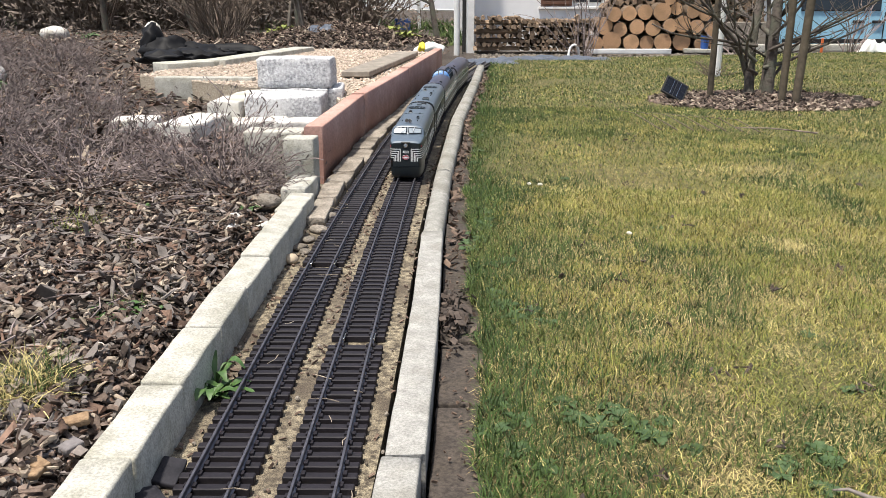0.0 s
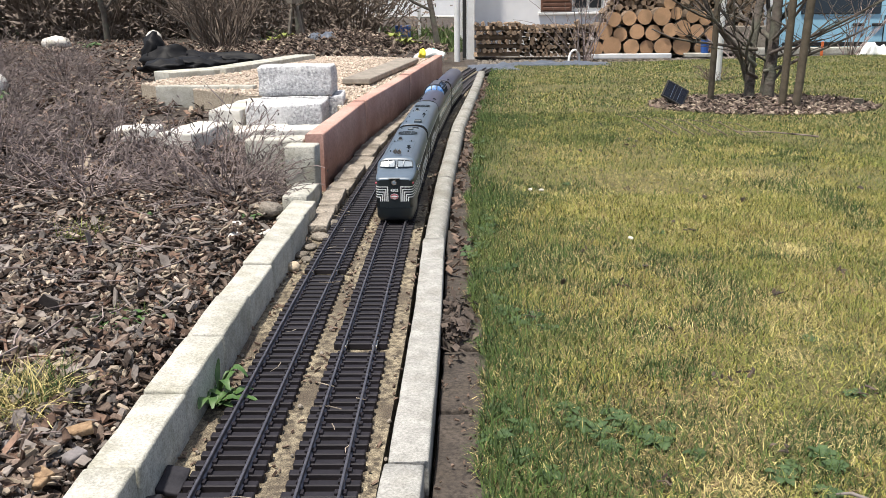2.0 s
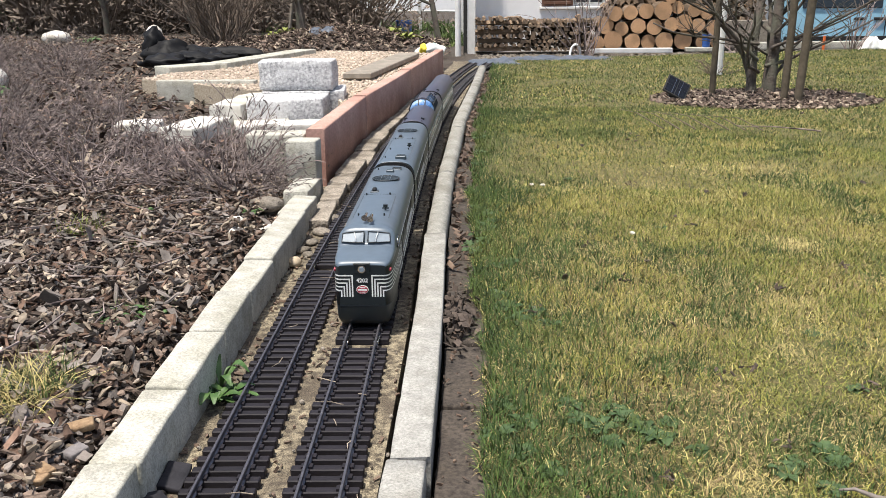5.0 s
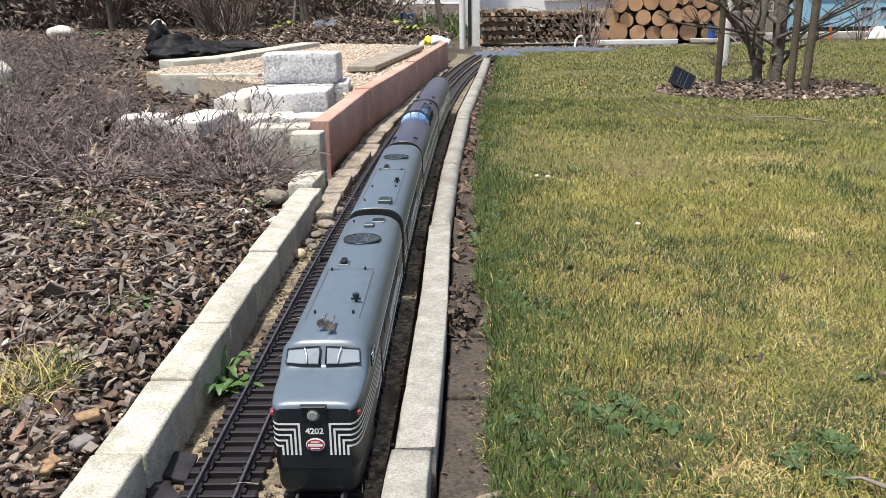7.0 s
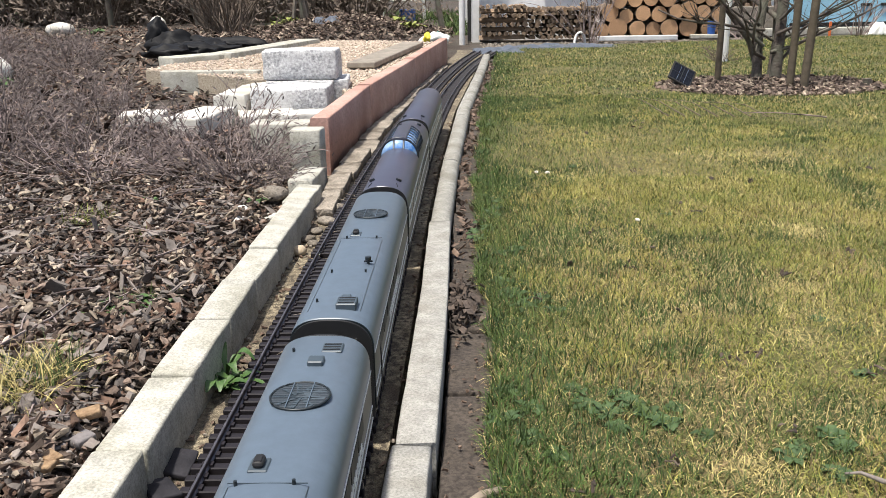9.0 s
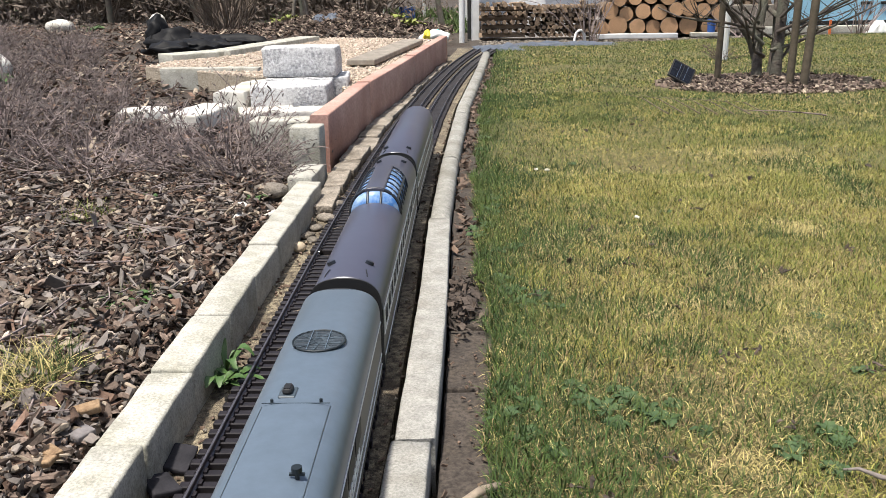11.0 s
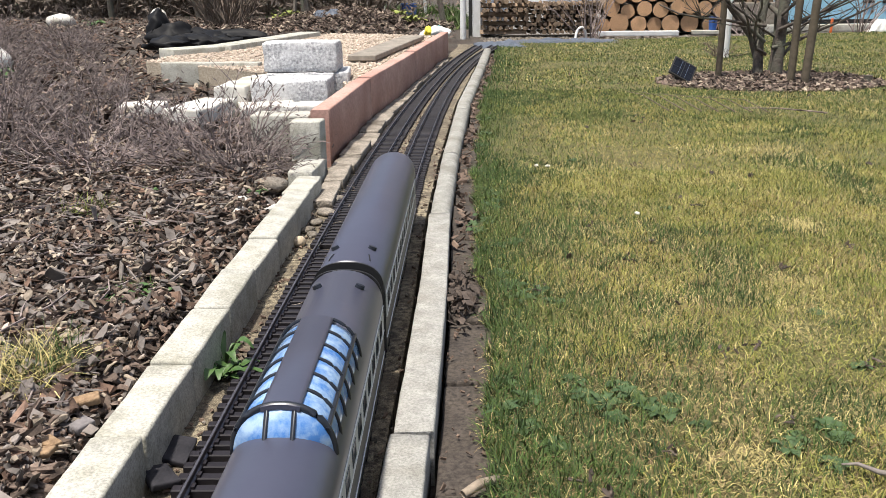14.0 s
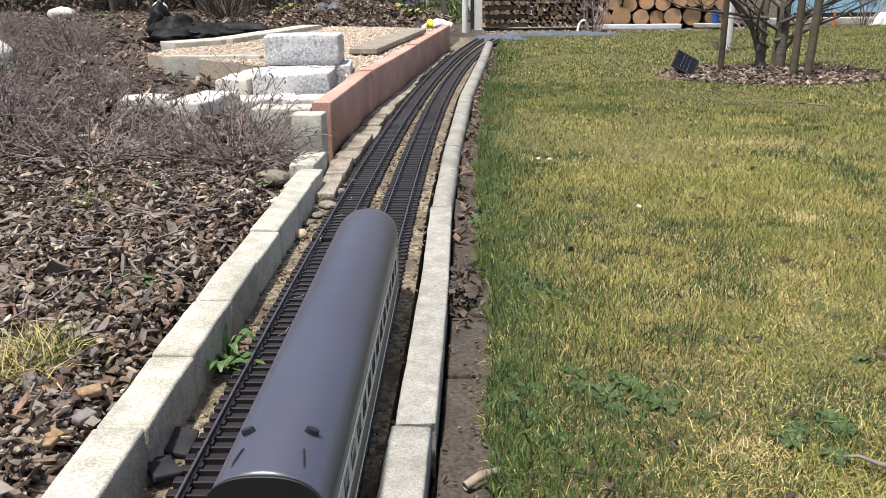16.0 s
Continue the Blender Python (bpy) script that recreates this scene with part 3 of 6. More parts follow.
def chip(lo, hi):
    return lambda: (random.uniform(lo, hi), random.uniform(lo, hi) * random.uniform(0.18, 0.55), random.uniform(0.0015, 0.0045))


for i, shape in enumerate(FLAKES):
    scatter("bark_mulch", 2300, on_bed(0.45, 2.7, 0.022), shape, chip(0.012, 0.046), (M_BARK, M_BARKRED, M_BARK)[i], "dark brown bark mulch covering the bed", "mulch", 0.42)
    scatter("bark_mulch", 2600, on_bed(0.45, 2.4, 0.024), shape, chip(0.004, 0.016), (M_BARK, M_BARKRED, M_STONEGREY)[i], "fine dark crumbs of bark mulch", "mulch", 0.55)
    scatter("bark_mulch", 2400, on_bed(2.5, 10.5, 0.03), shape, chip(0.025, 0.075), (M_BARK, M_BARKRED, M_BARK)[i], "dark brown bark mulch in the far bed", "mulch", 0.45)
    scatter("wood_chips", 650, on_bed(0.45, 2.6, 0.03), shape, chip(0.006, 0.028), M_BARKLT, "pale dry wood chips among the mulch", "wood chips", 0.4)
    scatter("dead_leaves", 110, on_bed(0.45, 3.2, 0.034), shape, lambda: (random.uniform(0.02, 0.045), random.uniform(0.012, 0.024), 0.0012), M_STONEGREY, "curled grey-brown dead leaves on the mulch", "leaves", 0.5)
scatter("wood_chips", 1200, on_bed(2.4, 10, 0.04), FLAKES[0], chip(0.02, 0.06), M_BARKLT, "pale dry wood chips in the far bed", "wood chips", 0.4)


scatter("pebbles", 330, on_bed(0.45, 2.6, 0.03), STONE, lambda: (random.uniform(0.005, 0.017), random.uniform(0.005, 0.014), random.uniform(0.004, 0.009)), M_GRAVEL, "small pale stones among the mulch", "pebbles", 0.5)
scatter("bark_mulch", 1300, on_bed(0.45, 2.5, 0.03), FLAKES[1], chip(0.01, 0.04), M_STONEGREY, "weathered grey bark pieces on the mulch", "mulch", 0.4)


def on_mound():
    x, y = random.gauss(-1.0, 0.55), random.gauss(8.5, 0.5)
    return (x, y, bed_z(x, y) + random.uniform(0, 0.03)) if x < 0.05 and y < 9.6 else None


scatter("bark_mulch", 4000, on_mound, FLAKES[0], chip(0.03, 0.08), M_BARK, "heap of dark bark mulch", "mulch", 0.5)
scatter("wood_chips", 600, on_mound, CHIP, chip(0.03, 0.07), M_BARKLT, "pale chips on the mulch heap", "wood chips", 0.5)


def fallen_twigs(n, place, length, r, material, label, category="twigs"):
    v, f = [], []
    for _ in range(n):
        p = place()
        if p is None:
            continue
        a, ln = random.uniform(0, 6.28), length * random.uniform(0.4, 1.2)
        d = Vector((math.cos(a), math.sin(a), random.uniform(-0.05, 0.12)))
        side = Vector((-d.y, d.x, 0)) * random.uniform(-0.15, 0.15) * ln
        p = Vector(p) + Vector((0, 0, 0.006))
        tube(v, f, [p, p + d * ln * 0.5 + side, p + d * ln], [r, r * 0.9, r * 0.5], 4)
    return tagged(piece("twigs", raw("twigs", v, f), material), label, category, kind="stuff")


def clear_of_kerb(place):
    def f():
        p = place()
        return p if p and p[0] < -0.5 else None
    return f


fallen_twigs(480, clear_of_kerb(on_bed(0.45, 3, 0.03)), 0.1, 0.0016, M_TWIG, "fallen dry twigs and stalks on the mulch")
fallen_twigs(40, clear_of_kerb(on_bed(0.5, 2, 0.02)), 0.045, 0.002, M_BARKLT, "pale splinters of wood on the mulch")


def shrub_mesh(seed, stems, spread, tall, fork, r0, seg=3):
    """Curved stems that fork into fine twigs, from a tight base."""
    rnd = random.Random(seed)
    v, f, tips = [], [], []
    for _ in range(stems):
        a = rnd.uniform(0, 6.28)
        lean = rnd.random() ** 0.6
        base = Vector((math.cos(a), math.sin(a), 0)) * spread * 0.3 * rnd.random()
        ln = tall * rnd.uniform(0.6, 1.15)
        d = Vector((math.cos(a) * lean * spread / tall * 1.0, math.sin(a) * lean * spread / tall, 1.0 - 0.55 * lean)).normalized()
        pts = [base]
        for k in range(3):
            d = (d + Vector((rnd.gauss(0, 0.22), rnd.gauss(0, 0.22), rnd.gauss(0.05, 0.16)))).normalized()
            pts.append(pts[-1] + d * ln / 3)
        tube(v, f, pts, [r0, r0 * 0.8, r0 * 0.6, r0 * 0.3], seg)
        for _ in range(fork):
            i = rnd.choice((1, 1, 2, 2, 3))
            s = pts[i]
            d2 = (d + Vector((rnd.gauss(0, 0.6), rnd.gauss(0, 0.6), rnd.gauss(0.1, 0.4)))).normalized()
            l2 = ln * rnd.uniform(0.15, 0.42)
            e = s + d2 * l2 + Vector((rnd.gauss(0, 0.012), rnd.gauss(0, 0.012), 0))
            tube(v, f, [s, (s + e) / 2 + Vector((rnd.gauss(0, 0.006), rnd.gauss(0, 0.006), 0.004)), e], [r0 * 0.55, r0 * 0.45, r0 * 0.25], 3)
            tips.append(e)
    return v, f, tips


def leaf_quads(points, rnd, size, per):
    v, f = [], []
    for p in points:
        for _ in range(per):
            c = p + Vector((rnd.gauss(0, size), rnd.gauss(0, size), rnd.gauss(-size, size)))
            a = Vector((rnd.gauss(0, 1), rnd.gauss(0, 1), rnd.gauss(0, 1))).normalized()
            b = a.orthogonal().normalized() * size * 0.22
            a = a * size * rnd.uniform(0.5, 1)
            n = len(v)
            v += [c - a, c + b, c + a, c - b]
            f.append((n, n + 1, n + 2, n + 3))
    return v, f


def make_shrub(name, seed, stems, spread, tall, fork, r0, stem_mat, leaf_mat, leaf, per, label, category, group=""):
    root = tagged(empty(name), label, category, group)
    v, f, tips = shrub_mesh(seed, stems, spread, tall, fork, r0)
    piece("stem_tangle", raw("stem_tangle", v, f), stem_mat, root)
    if per:
        v, f = leaf_quads(tips, random.Random(seed + 1), leaf, per)
        piece("foliage", raw("foliage", v, f), leaf_mat, root)
    return root


LAV = "leafless grey-brown lavender bush with dry stalks in mulch"
lav = [make_shrub("lavender_bush", 11, 52, 0.4, 0.21, 6, 0.0027, M_TWIG, M_TWIGLEAF, 0.012, 1, LAV, "shrub", "dry lavender bushes"),
       make_shrub("lavender_bush", 12, 48, 0.36, 0.18, 6, 0.0025, M_TWIG, M_TWIGLEAF, 0.013, 1, LAV, "shrub", "dry lavender bushes"),
       make_shrub("lavender_bush", 13, 46, 0.44, 0.19, 6, 0.0028, M_TWIG, M_TWIGLEAF, 0.012, 1, LAV, "shrub", "dry lavender bushes")]
spots = ((-0.62, 2.3, 1.0), (-0.95, 2.25, 1.05), (-1.3, 2.35, 1.05), (-0.72, 2.62, 0.95), (-1.1, 2.7, 1.1), (-1.5, 2.85, 1.15), (-1.4, 3.35, 0.7),
         (-1.75, 3.2, 1.1), (-1.55, 3.75, 0.8), (-2.05, 3.9, 1.1), (-1.95, 4.5, 0.8), (-2.5, 4.6, 1.2), (-2.3, 5.2, 1.2), (-2.9, 5.4, 1.3), (-2.7, 6.1, 1.2),
         (-3.3, 6.2, 1.3), (-3.1, 7.0, 1.2), (-3.9, 7.2, 1.3), (-0.52, 2.12, 0.7))
for i, (x, y, s) in enumerate(spots):
    m = Matrix.Translation((x, y, bed_z(x, y))) @ Matrix.Rotation(i * 2.1, 4, "Z")
    if i < 3:
        lav[i].matrix_basis = m
        lav[i].scale = (s, s, s)
    else:
        ob = copy_thing(lav[i % 3], m)
        ob.scale = (s, s, s * random.uniform(0.85, 1.1))


def leaf_plant(name, x, y, z, n, ln, w, material, label, seed, up=0.7, category="plant"):
    """A rosette of pointed, folded leaves, each a part."""
    rnd = random.Random(seed)
    root = tagged(empty(name, pose(x, y, z)), label, category)
    for i in range(n):
        a = 6.28 * i / n + rnd.uniform(-0.4, 0.4)
        le, wi, u = ln * rnd.uniform(0.55, 1.1), w * rnd.uniform(0.7, 1.1), up * rnd.uniform(0.3, 1.4)
        out = Vector((math.cos(a), math.sin(a), 0))
        side = Vector((-out.y, out.x, 0))
        v, f = [], []
        for k in range(9):
            t = k / 8
            c = out * le * t * 0.9 + Vector((0, 0, le * (u * t - 0.75 * u * t * t) + 0.003))
            hw = wi * 0.5 * (0.14 + 0.86 * math.sin(math.pi * min(1, 0.02 + 0.96 * t ** 1.35)) ** 0.8)
            rip = 0.25 * hw * math.sin(9 * t + i)
            v += [c - side * hw + Vector((0, 0, hw * 0.28 + rip)), c, c + side * hw + Vector((0, 0, hw * 0.28 - rip))]
            if k:
                b = 3 * k
                f += [(b - 3, b - 2, b + 1, b), (b - 2, b - 1, b + 2, b + 1)]
        piece("leaf", raw("leaf", v, f, True), material, root)
    return root


leaf_plant("broadleaf_plant", -0.314, 1.045, 0.0, 10, 0.052, 0.0135, M_LEAF, "fresh green broad-leaved weed growing by the kerb", 3, 1.2)
leaf_plant("broadleaf_plant", -0.3, 1.065, 0.0, 9, 0.05, 0.013, M_LEAF, "fresh green broad-leaved weed growing by the kerb", 4, 0.9)
leaf_plant("broadleaf_plant", -0.318, 1.085, 0.0, 6, 0.056, 0.015, M_LEAF, "fresh green broad-leaved weed growing by the kerb", 14, 1.9)
for x, y, n, ln, s in ((-0.52, 1.27, 14, 0.05, 5), (-0.48, 1.24, 12, 0.045, 6), (-0.39, 1.78, 8, 0.05, 7), (-0.46, 1.92, 8, 0.04, 8), (-0.78, 1.75, 7, 0.045, 9),
                       (-0.9, 1.35, 6, 0.04, 15), (-0.72, 1.98, 7, 0.04, 16), (-1.75, 3.0, 10, 0.1, 17), (-0.5, 1.2, 10, 0.035, 18), (-0.545, 1.23, 10, 0.04, 19), (-0.455, 1.27, 9, 0.035, 20)):
    leaf_plant("weed", x, y, bed_z(x, y), n, ln, 0.014, M_LEAF, "small green weed in the mulch", s, 0.7)
for x, y, n, ln, s in ((0.19, 0.96, 14, 0.05, 25), (0.23, 0.98, 12, 0.045, 26), (0.26, 0.93, 10, 0.045, 27), (0.1, 0.97, 9, 0.045, 28), (0.06, 1.73, 12, 0.055, 29), (0.085, 1.8, 10, 0.05, 30),
                       (0.16, 1.02, 10, 0.04, 31), (0.075, 2.1, 9, 0.045, 32), (0.12, 1.33, 9, 0.05, 33), (0.15, 1.36, 10, 0.05, 34), (0.06, 0.94, 8, 0.05, 35), (0.45, 0.87, 8, 0.03, 36), (0.1, 1.62, 8, 0.05, 37), (0.2, 0.92, 16, 0.035, 38), (0.245, 0.955, 16, 0.035, 39), (0.28, 0.97, 12, 0.03, 40), (0.17, 0.98, 14, 0.035, 41), (0.22, 1.01, 14, 0.03, 42), (0.07, 1.02, 10, 0.04, 43), (0.09, 0.9, 10, 0.04, 44), (0.12, 0.86, 10, 0.035, 45), (0.3, 0.9, 9, 0.03, 46), (0.05, 1.78, 12, 0.04, 47), (0.07, 1.86, 12, 0.04, 48), (0.1, 1.4, 10, 0.04, 49), (0.17, 1.31, 12, 0.035, 50), (0.08, 2.3, 10, 0.04, 51), (0.1, 2.7, 10, 0.045, 52), (0.5, 1.9, 10, 0.03, 53), (0.36, 2.45, 12, 0.03, 54), (0.449, 0.899, 12, 0.035, 55), (0.384, 0.851, 14, 0.04, 56), (0.42, 0.815, 12, 0.035, 57), (0.40, 0.87, 10, 0.03, 58), (0.582, 1.255, 10, 0.03, 59), (0.11, 1.384, 14, 0.05, 60), (0.096, 1.907, 14, 0.06, 61), (0.13, 1.643, 12, 0.05, 62), (0.09, 1.45, 12, 0.045, 63), (0.1, 1.96, 12, 0.055, 64), (0.11, 2.05, 12, 0.05, 65), (0.56, 1.06, 9, 0.03, 66), (0.12, 2.9, 12, 0.06, 67), (0.13, 3.2, 12, 0.06, 68)):
    leaf_plant("weed", x, y, 0.004, n, ln * 0.62, 0.013, M_SAGE, "grey-green broad-leaved weed in the grass", s, 0.6)


# ---------------------------------------------------------------- grass
RNG = np.random.default_rng(5)
LATTICE = RNG.random((256, 256))


def patchy(x, y, size, shift=0.0):
    """Smooth noise from 0 to 1 over arrays, with lumps of the given size."""
    u, w = x / size + shift + 300, y / size + 1.7 * shift + 300
    i, j = np.floor(u).astype(int), np.floor(w).astype(int)
    a, b = u - i, w - j
    a, b = a * a * (3 - 2 * a), b * b * (3 - 2 * b)
    q = lambda di, dj: LATTICE[(i + di) % 256, (j + dj) % 256]
    return (q(0, 0) * (1 - a) + q(1, 0) * a) * (1 - b) + (q(0, 1) * (1 - a) + q(1, 1) * a) * b


def triangles(name, verts, tris, material):
    """A mesh from arrays of points and corner indices."""
    me = bpy.data.meshes.new(name)
    me.vertices.add(len(verts))
    me.vertices.foreach_set("co", np.ascontiguousarray(verts, dtype=np.float32).ravel())
    me.loops.add(tris.size)
    me.loops.foreach_set("vertex_index", np.ascontiguousarray(tris, dtype=np.int32).ravel())
    me.polygons.add(len(tris))
    me.polygons.foreach_set("loop_start", np.arange(len(tris), dtype=np.int32) * 3)
    me.update(calc_edges=True)
    return piece(name, me, material)


def blades(name, p, length, width, flop, material, label, bent, spread=0.3):
    """Grass blades rooted at the points p, as tapered strips, one object of kind stuff."""
    n = len(p)
    a = RNG.uniform(0, 2 * np.pi, n)
    ln = length * RNG.uniform(0.4, 1.25, n)
    fl = np.clip(RNG.normal(flop, spread, n), 0.05, 1.5)
    out = np.stack([np.cos(a), np.sin(a), np.zeros(n)], 1)
    b = a + RNG.uniform(0.7, 2.4, n)
    side = np.stack([np.cos(b), np.sin(b), np.zeros(n)], 1) * (width * RNG.uniform(0.5, 1.25, n))[:, None] / 2
    up = np.array([0, 0, 1.0])
    bow = np.stack([-np.sin(a), np.cos(a), np.zeros(n)], 1) * (ln * RNG.normal(0, 0.08, n))[:, None]
    mid = p + out * (ln * 0.5 * np.sin(fl * 0.7))[:, None] + up * (ln * 0.5 * np.cos(fl * 0.7))[:, None] + bow
    tip = mid + out * (ln * 0.5 * np.sin(fl * 1.3))[:, None] + up * (ln * 0.5 * np.cos(fl * 1.3))[:, None]
    tip[:, 2] = np.maximum(tip[:, 2], p[:, 2] + 0.001)
    if bent:
        v = np.stack([p - side, p + side, mid + side * 0.8, mid - side * 0.8, tip], 1).reshape(-1, 3)
        k = (np.arange(n) * 5)[:, None]
        f = np.concatenate([k + (0, 1, 2), k + (0, 2, 3), k + (3, 2, 4)])
    else:
        v = np.stack([p - side, p + side, tip], 1).reshape(-1, 3)
        f = (np.arange(n) * 3)[:, None] + (0, 1, 2)
    return tagged(triangles(name, v, f, material), label, "grass", kind="stuff")


def grass(name, n, place, length, width, flop, material, label, bent):
    """Blades at n places, picked one by one."""
    pts = []
    while len(pts) < n:
        p = place()
        if p is not None:
            pts.append(p)
    return blades(name, np.array(pts), length, width, flop, material, label, bent)


EDGE_Y = np.arange(0.1, 8.6, 0.02)
EDGE_X = np.array([lawn_x(v) for v in EDGE_Y])


def lawn_points(n, y0, y1):
    """Roots over the lawn, with their distance from its kerb-side edge."""
    y = np.sqrt(RNG.uniform(y0 * y0, y1 * y1, n))
    x = RNG.uniform(-0.02, 1, n) * (0.6 * y + 0.14)
    edge = x - np.interp(y, EDGE_Y, EDGE_X) - 0.03 * (patchy(x, y, 0.06, 9) - 0.55)
    ring = ((x - 1.62) ** 2 / 0.3 + (y - 4.35) ** 2 / 0.15) * (0.75 + 0.5 * patchy(x, y, 0.12, 4))
    ok = (edge > 0) & (y < 7.1 + 0.28 * np.minimum(x, 4)) & (ring > 0.9 + 0.25 * RNG.random(n))
    x, y, edge = x[ok], y[ok], edge[ok]
    return np.stack([x, y, np.full(len(x), 0.003)], 1), edge


def lawn_mix(p, edge):
    """Shares of green, straw and brown blades: green by the edge and in tufts, straw in worn patches."""
    x, y = p[:, 0], p[:, 1]
    broad, mid, fine = patchy(x, y, 0.55, 1), patchy(x, y, 0.17, 2), patchy(x, y, 0.055, 3)
    green = 0.09 + 0.85 * np.exp(-edge / (0.03 + 0.11 * patchy(x, y, 0.16, 7))) + 2.4 * np.clip(fine * 0.5 + mid * 0.6 - 0.6, 0, 1)
    green = green + 0.3 * np.clip((y - 2.6) / 1.5, 0, 1) * (0.4 + broad)
    straw = 0.1 + 1.15 * np.clip(broad * 0.45 + mid * 0.45 + 0.35 * fine - 0.5, 0, 1)
    for cx, cy, r in ((0.60, 1.38, 0.045), (0.53, 1.19, 0.035), (0.585, 1.27, 0.03), (0.33, 0.83, 0.035), (0.75, 1.75, 0.06), (1.0, 2.6, 0.09)):
        straw = straw + 0.75 * (0.4 + fine) * np.exp(-((x - cx) ** 2 + (y - cy) ** 2) / (r * r))
    for cx, cy, r in ((0.445, 1.333, 0.04), (0.681, 1.727, 0.05), (0.34, 1.126, 0.05), (0.16, 0.8, 0.1), (0.42, 0.87, 0.06), (0.25, 0.97, 0.07), (0.2, 1.3, 0.06), (0.37, 2.43, 0.07), (0.66, 1.03, 0.06), (0.56, 3.3, 0.12)):
        green = green + 0.7 * (0.3 + fine) * np.exp(-((x - cx) ** 2 + (y - cy) ** 2) / (r * r))
    green = green * np.clip(1.15 - straw, 0.06, 1)
    brown = (0.16 + 0.4 * np.clip(patchy(x, y, 0.11, 5) - 0.5, 0, 1)) * np.clip(2.6 - y, 0.35, 1)
    return green, straw, brown


def lawn_material(name, dry1, dry2, green, lo, hi, island):
    return mat(name, dry1, dry2, 7, 0.75, 0, 0, c=green, cscale=4.5, clo=lo, chi=hi, island=island)


M_GRASS1 = lawn_material("olive_grass", (0.2, 0.186, 0.038), (0.32, 0.285, 0.078), (0.15, 0.172, 0.03), 0.4, 0.68, 0.65)
M_GRASS2 = lawn_material("straw_grass", (0.33, 0.275, 0.1), (0.56, 0.475, 0.22), (0.37, 0.31, 0.11), 0.44, 0.7, 0.45)
M_GRASS3 = lawn_material("green_grass", (0.026, 0.058, 0.011), (0.068, 0.108, 0.02), (0.095, 0.12, 0.025), 0.5, 0.7, 0.6)
M_GRASS4 = lawn_material("brown_thatch", (0.14, 0.095, 0.045), (0.3, 0.21, 0.11), (0.2, 0.155, 0.07), 0.45, 0.7, 0.45)


def sow(n, y0, y1, scale, width, bent, where):
    p, edge = lawn_points(n, y0, y1)
    green, straw, brown = lawn_mix(p, edge)
    total = np.maximum(1.0, green + straw + brown)
    pick = RNG.random(len(p)) * total
    is_green, is_straw = pick < green, (pick >= green) & (pick < green + straw)
    is_brown = (pick >= green + straw) & (pick < green + straw + brown)
    rest = ~(is_green | is_straw | is_brown)
    blades("lawn_grass", p[rest], 0.02 * scale, width, 1.05 if bent else 1.2, M_GRASS1, "short olive-green winter lawn grass" + where, bent)
    tall = np.exp(-edge[is_green] / 0.1) > RNG.random(int(is_green.sum()))
    blades("lawn_grass", p[is_green][~tall], 0.02 * scale, width, 0.7, M_GRASS3, "darker green blades in the lawn" + where, bent)
    blades("grass_tufts", p[is_green][tall], 0.031 * scale, width * 1.1, 0.75, M_GRASS3, "longer fresh green grass along the lawn edge" + where, bent)
    blades("lawn_grass", p[is_straw], 0.022 * scale, width * 0.9, 1.32, M_GRASS2, "dry straw-coloured blades matted in the lawn" + where, bent)
    blades("lawn_grass", p[is_brown], 0.022 * scale, width * 0.9, 1.25, M_GRASS4, "brown dead blades matted in the lawn" + where, bent)


sow(270000, 0.45, 2.3, 1.0, 0.0015, True, "")
sow(290000, 2.1, 4.1, 0.9, 0.0026, False, " further off")
sow(260000, 3.9, 8.3, 0.9, 0.0048, False, " at the far side")


def on_lawn(y0, y1):
    def f():
        y = math.sqrt(random.uniform(y0 * y0, y1 * y1))
        x = random.uniform(0, 0.6 * y + 0.12)
        return (x, y, 0.014) if x > lawn_x(y) + 0.01 and y < lawn_far(x) else None
    return f


def clump(x, y, r):
    def f():
        a, q = random.uniform(0, 6.28), r * math.sqrt(random.random())
        px, py = x + q * math.cos(a), y + q * math.sin(a)
        return (px, py, bed_z(px, py))
    return f


grass("grass_tufts", 650, clump(-0.535, 0.945, 0.055), 0.075, 0.0017, 1.1, M_GRASS2, "dry grass tuft in the mulch", True)
grass("grass_tufts", 520, clump(-0.515, 0.965, 0.05), 0.055, 0.0018, 0.75, M_GRASS3, "green grass tuft in the mulch", True)
grass("grass_tufts", 70, clump(-0.5, 1.29, 0.04), 0.035, 0.0016, 0.8, M_GRASS3, "thin green grass between the weeds", True)
grass("grass_tufts", 120, clump(-0.8, 1.8, 0.05), 0.06, 0.002, 0.7, M_YGREEN, "yellow-green grass tuft in the mulch", True)
grass("grass_tufts", 90, clump(-0.62, 1.62, 0.035), 0.03, 0.002, 0.7, M_YGREEN, "yellow-green moss tuft in the mulch", True)

# ---------------------------------------------------------------- small litter
def along_track():
    y = random.uniform(0.5, 3.4)
    c = random.random()
    if c < 0.5:
        x = random.uniform(-0.335, left_x(y) - 0.045)
    elif c < 0.8:
        x = (left_x(y) + right_x(y)) / 2 + random.gauss(0, 0.008)
    else:
        x = kerb_x(y) - 0.012 + random.gauss(0, 0.008)
    return (x, y, 0.003)


scatter("debris", 420, along_track, CHIP, chip(0.004, 0.013), M_DRYLEAF, "brown leaf and bark crumbs on the track bed", "debris", 0.4)
scatter("debris", 160, along_track, STONE, lambda: (random.uniform(0.003, 0.008),) * 3, M_TAN, "small tan grit on the track bed", "debris", 0.4)


def on_flags():
    y = random.uniform(0.5, 5)
    return (kerb_x(y) + random.uniform(0.052, 0.13), y, 0.0)


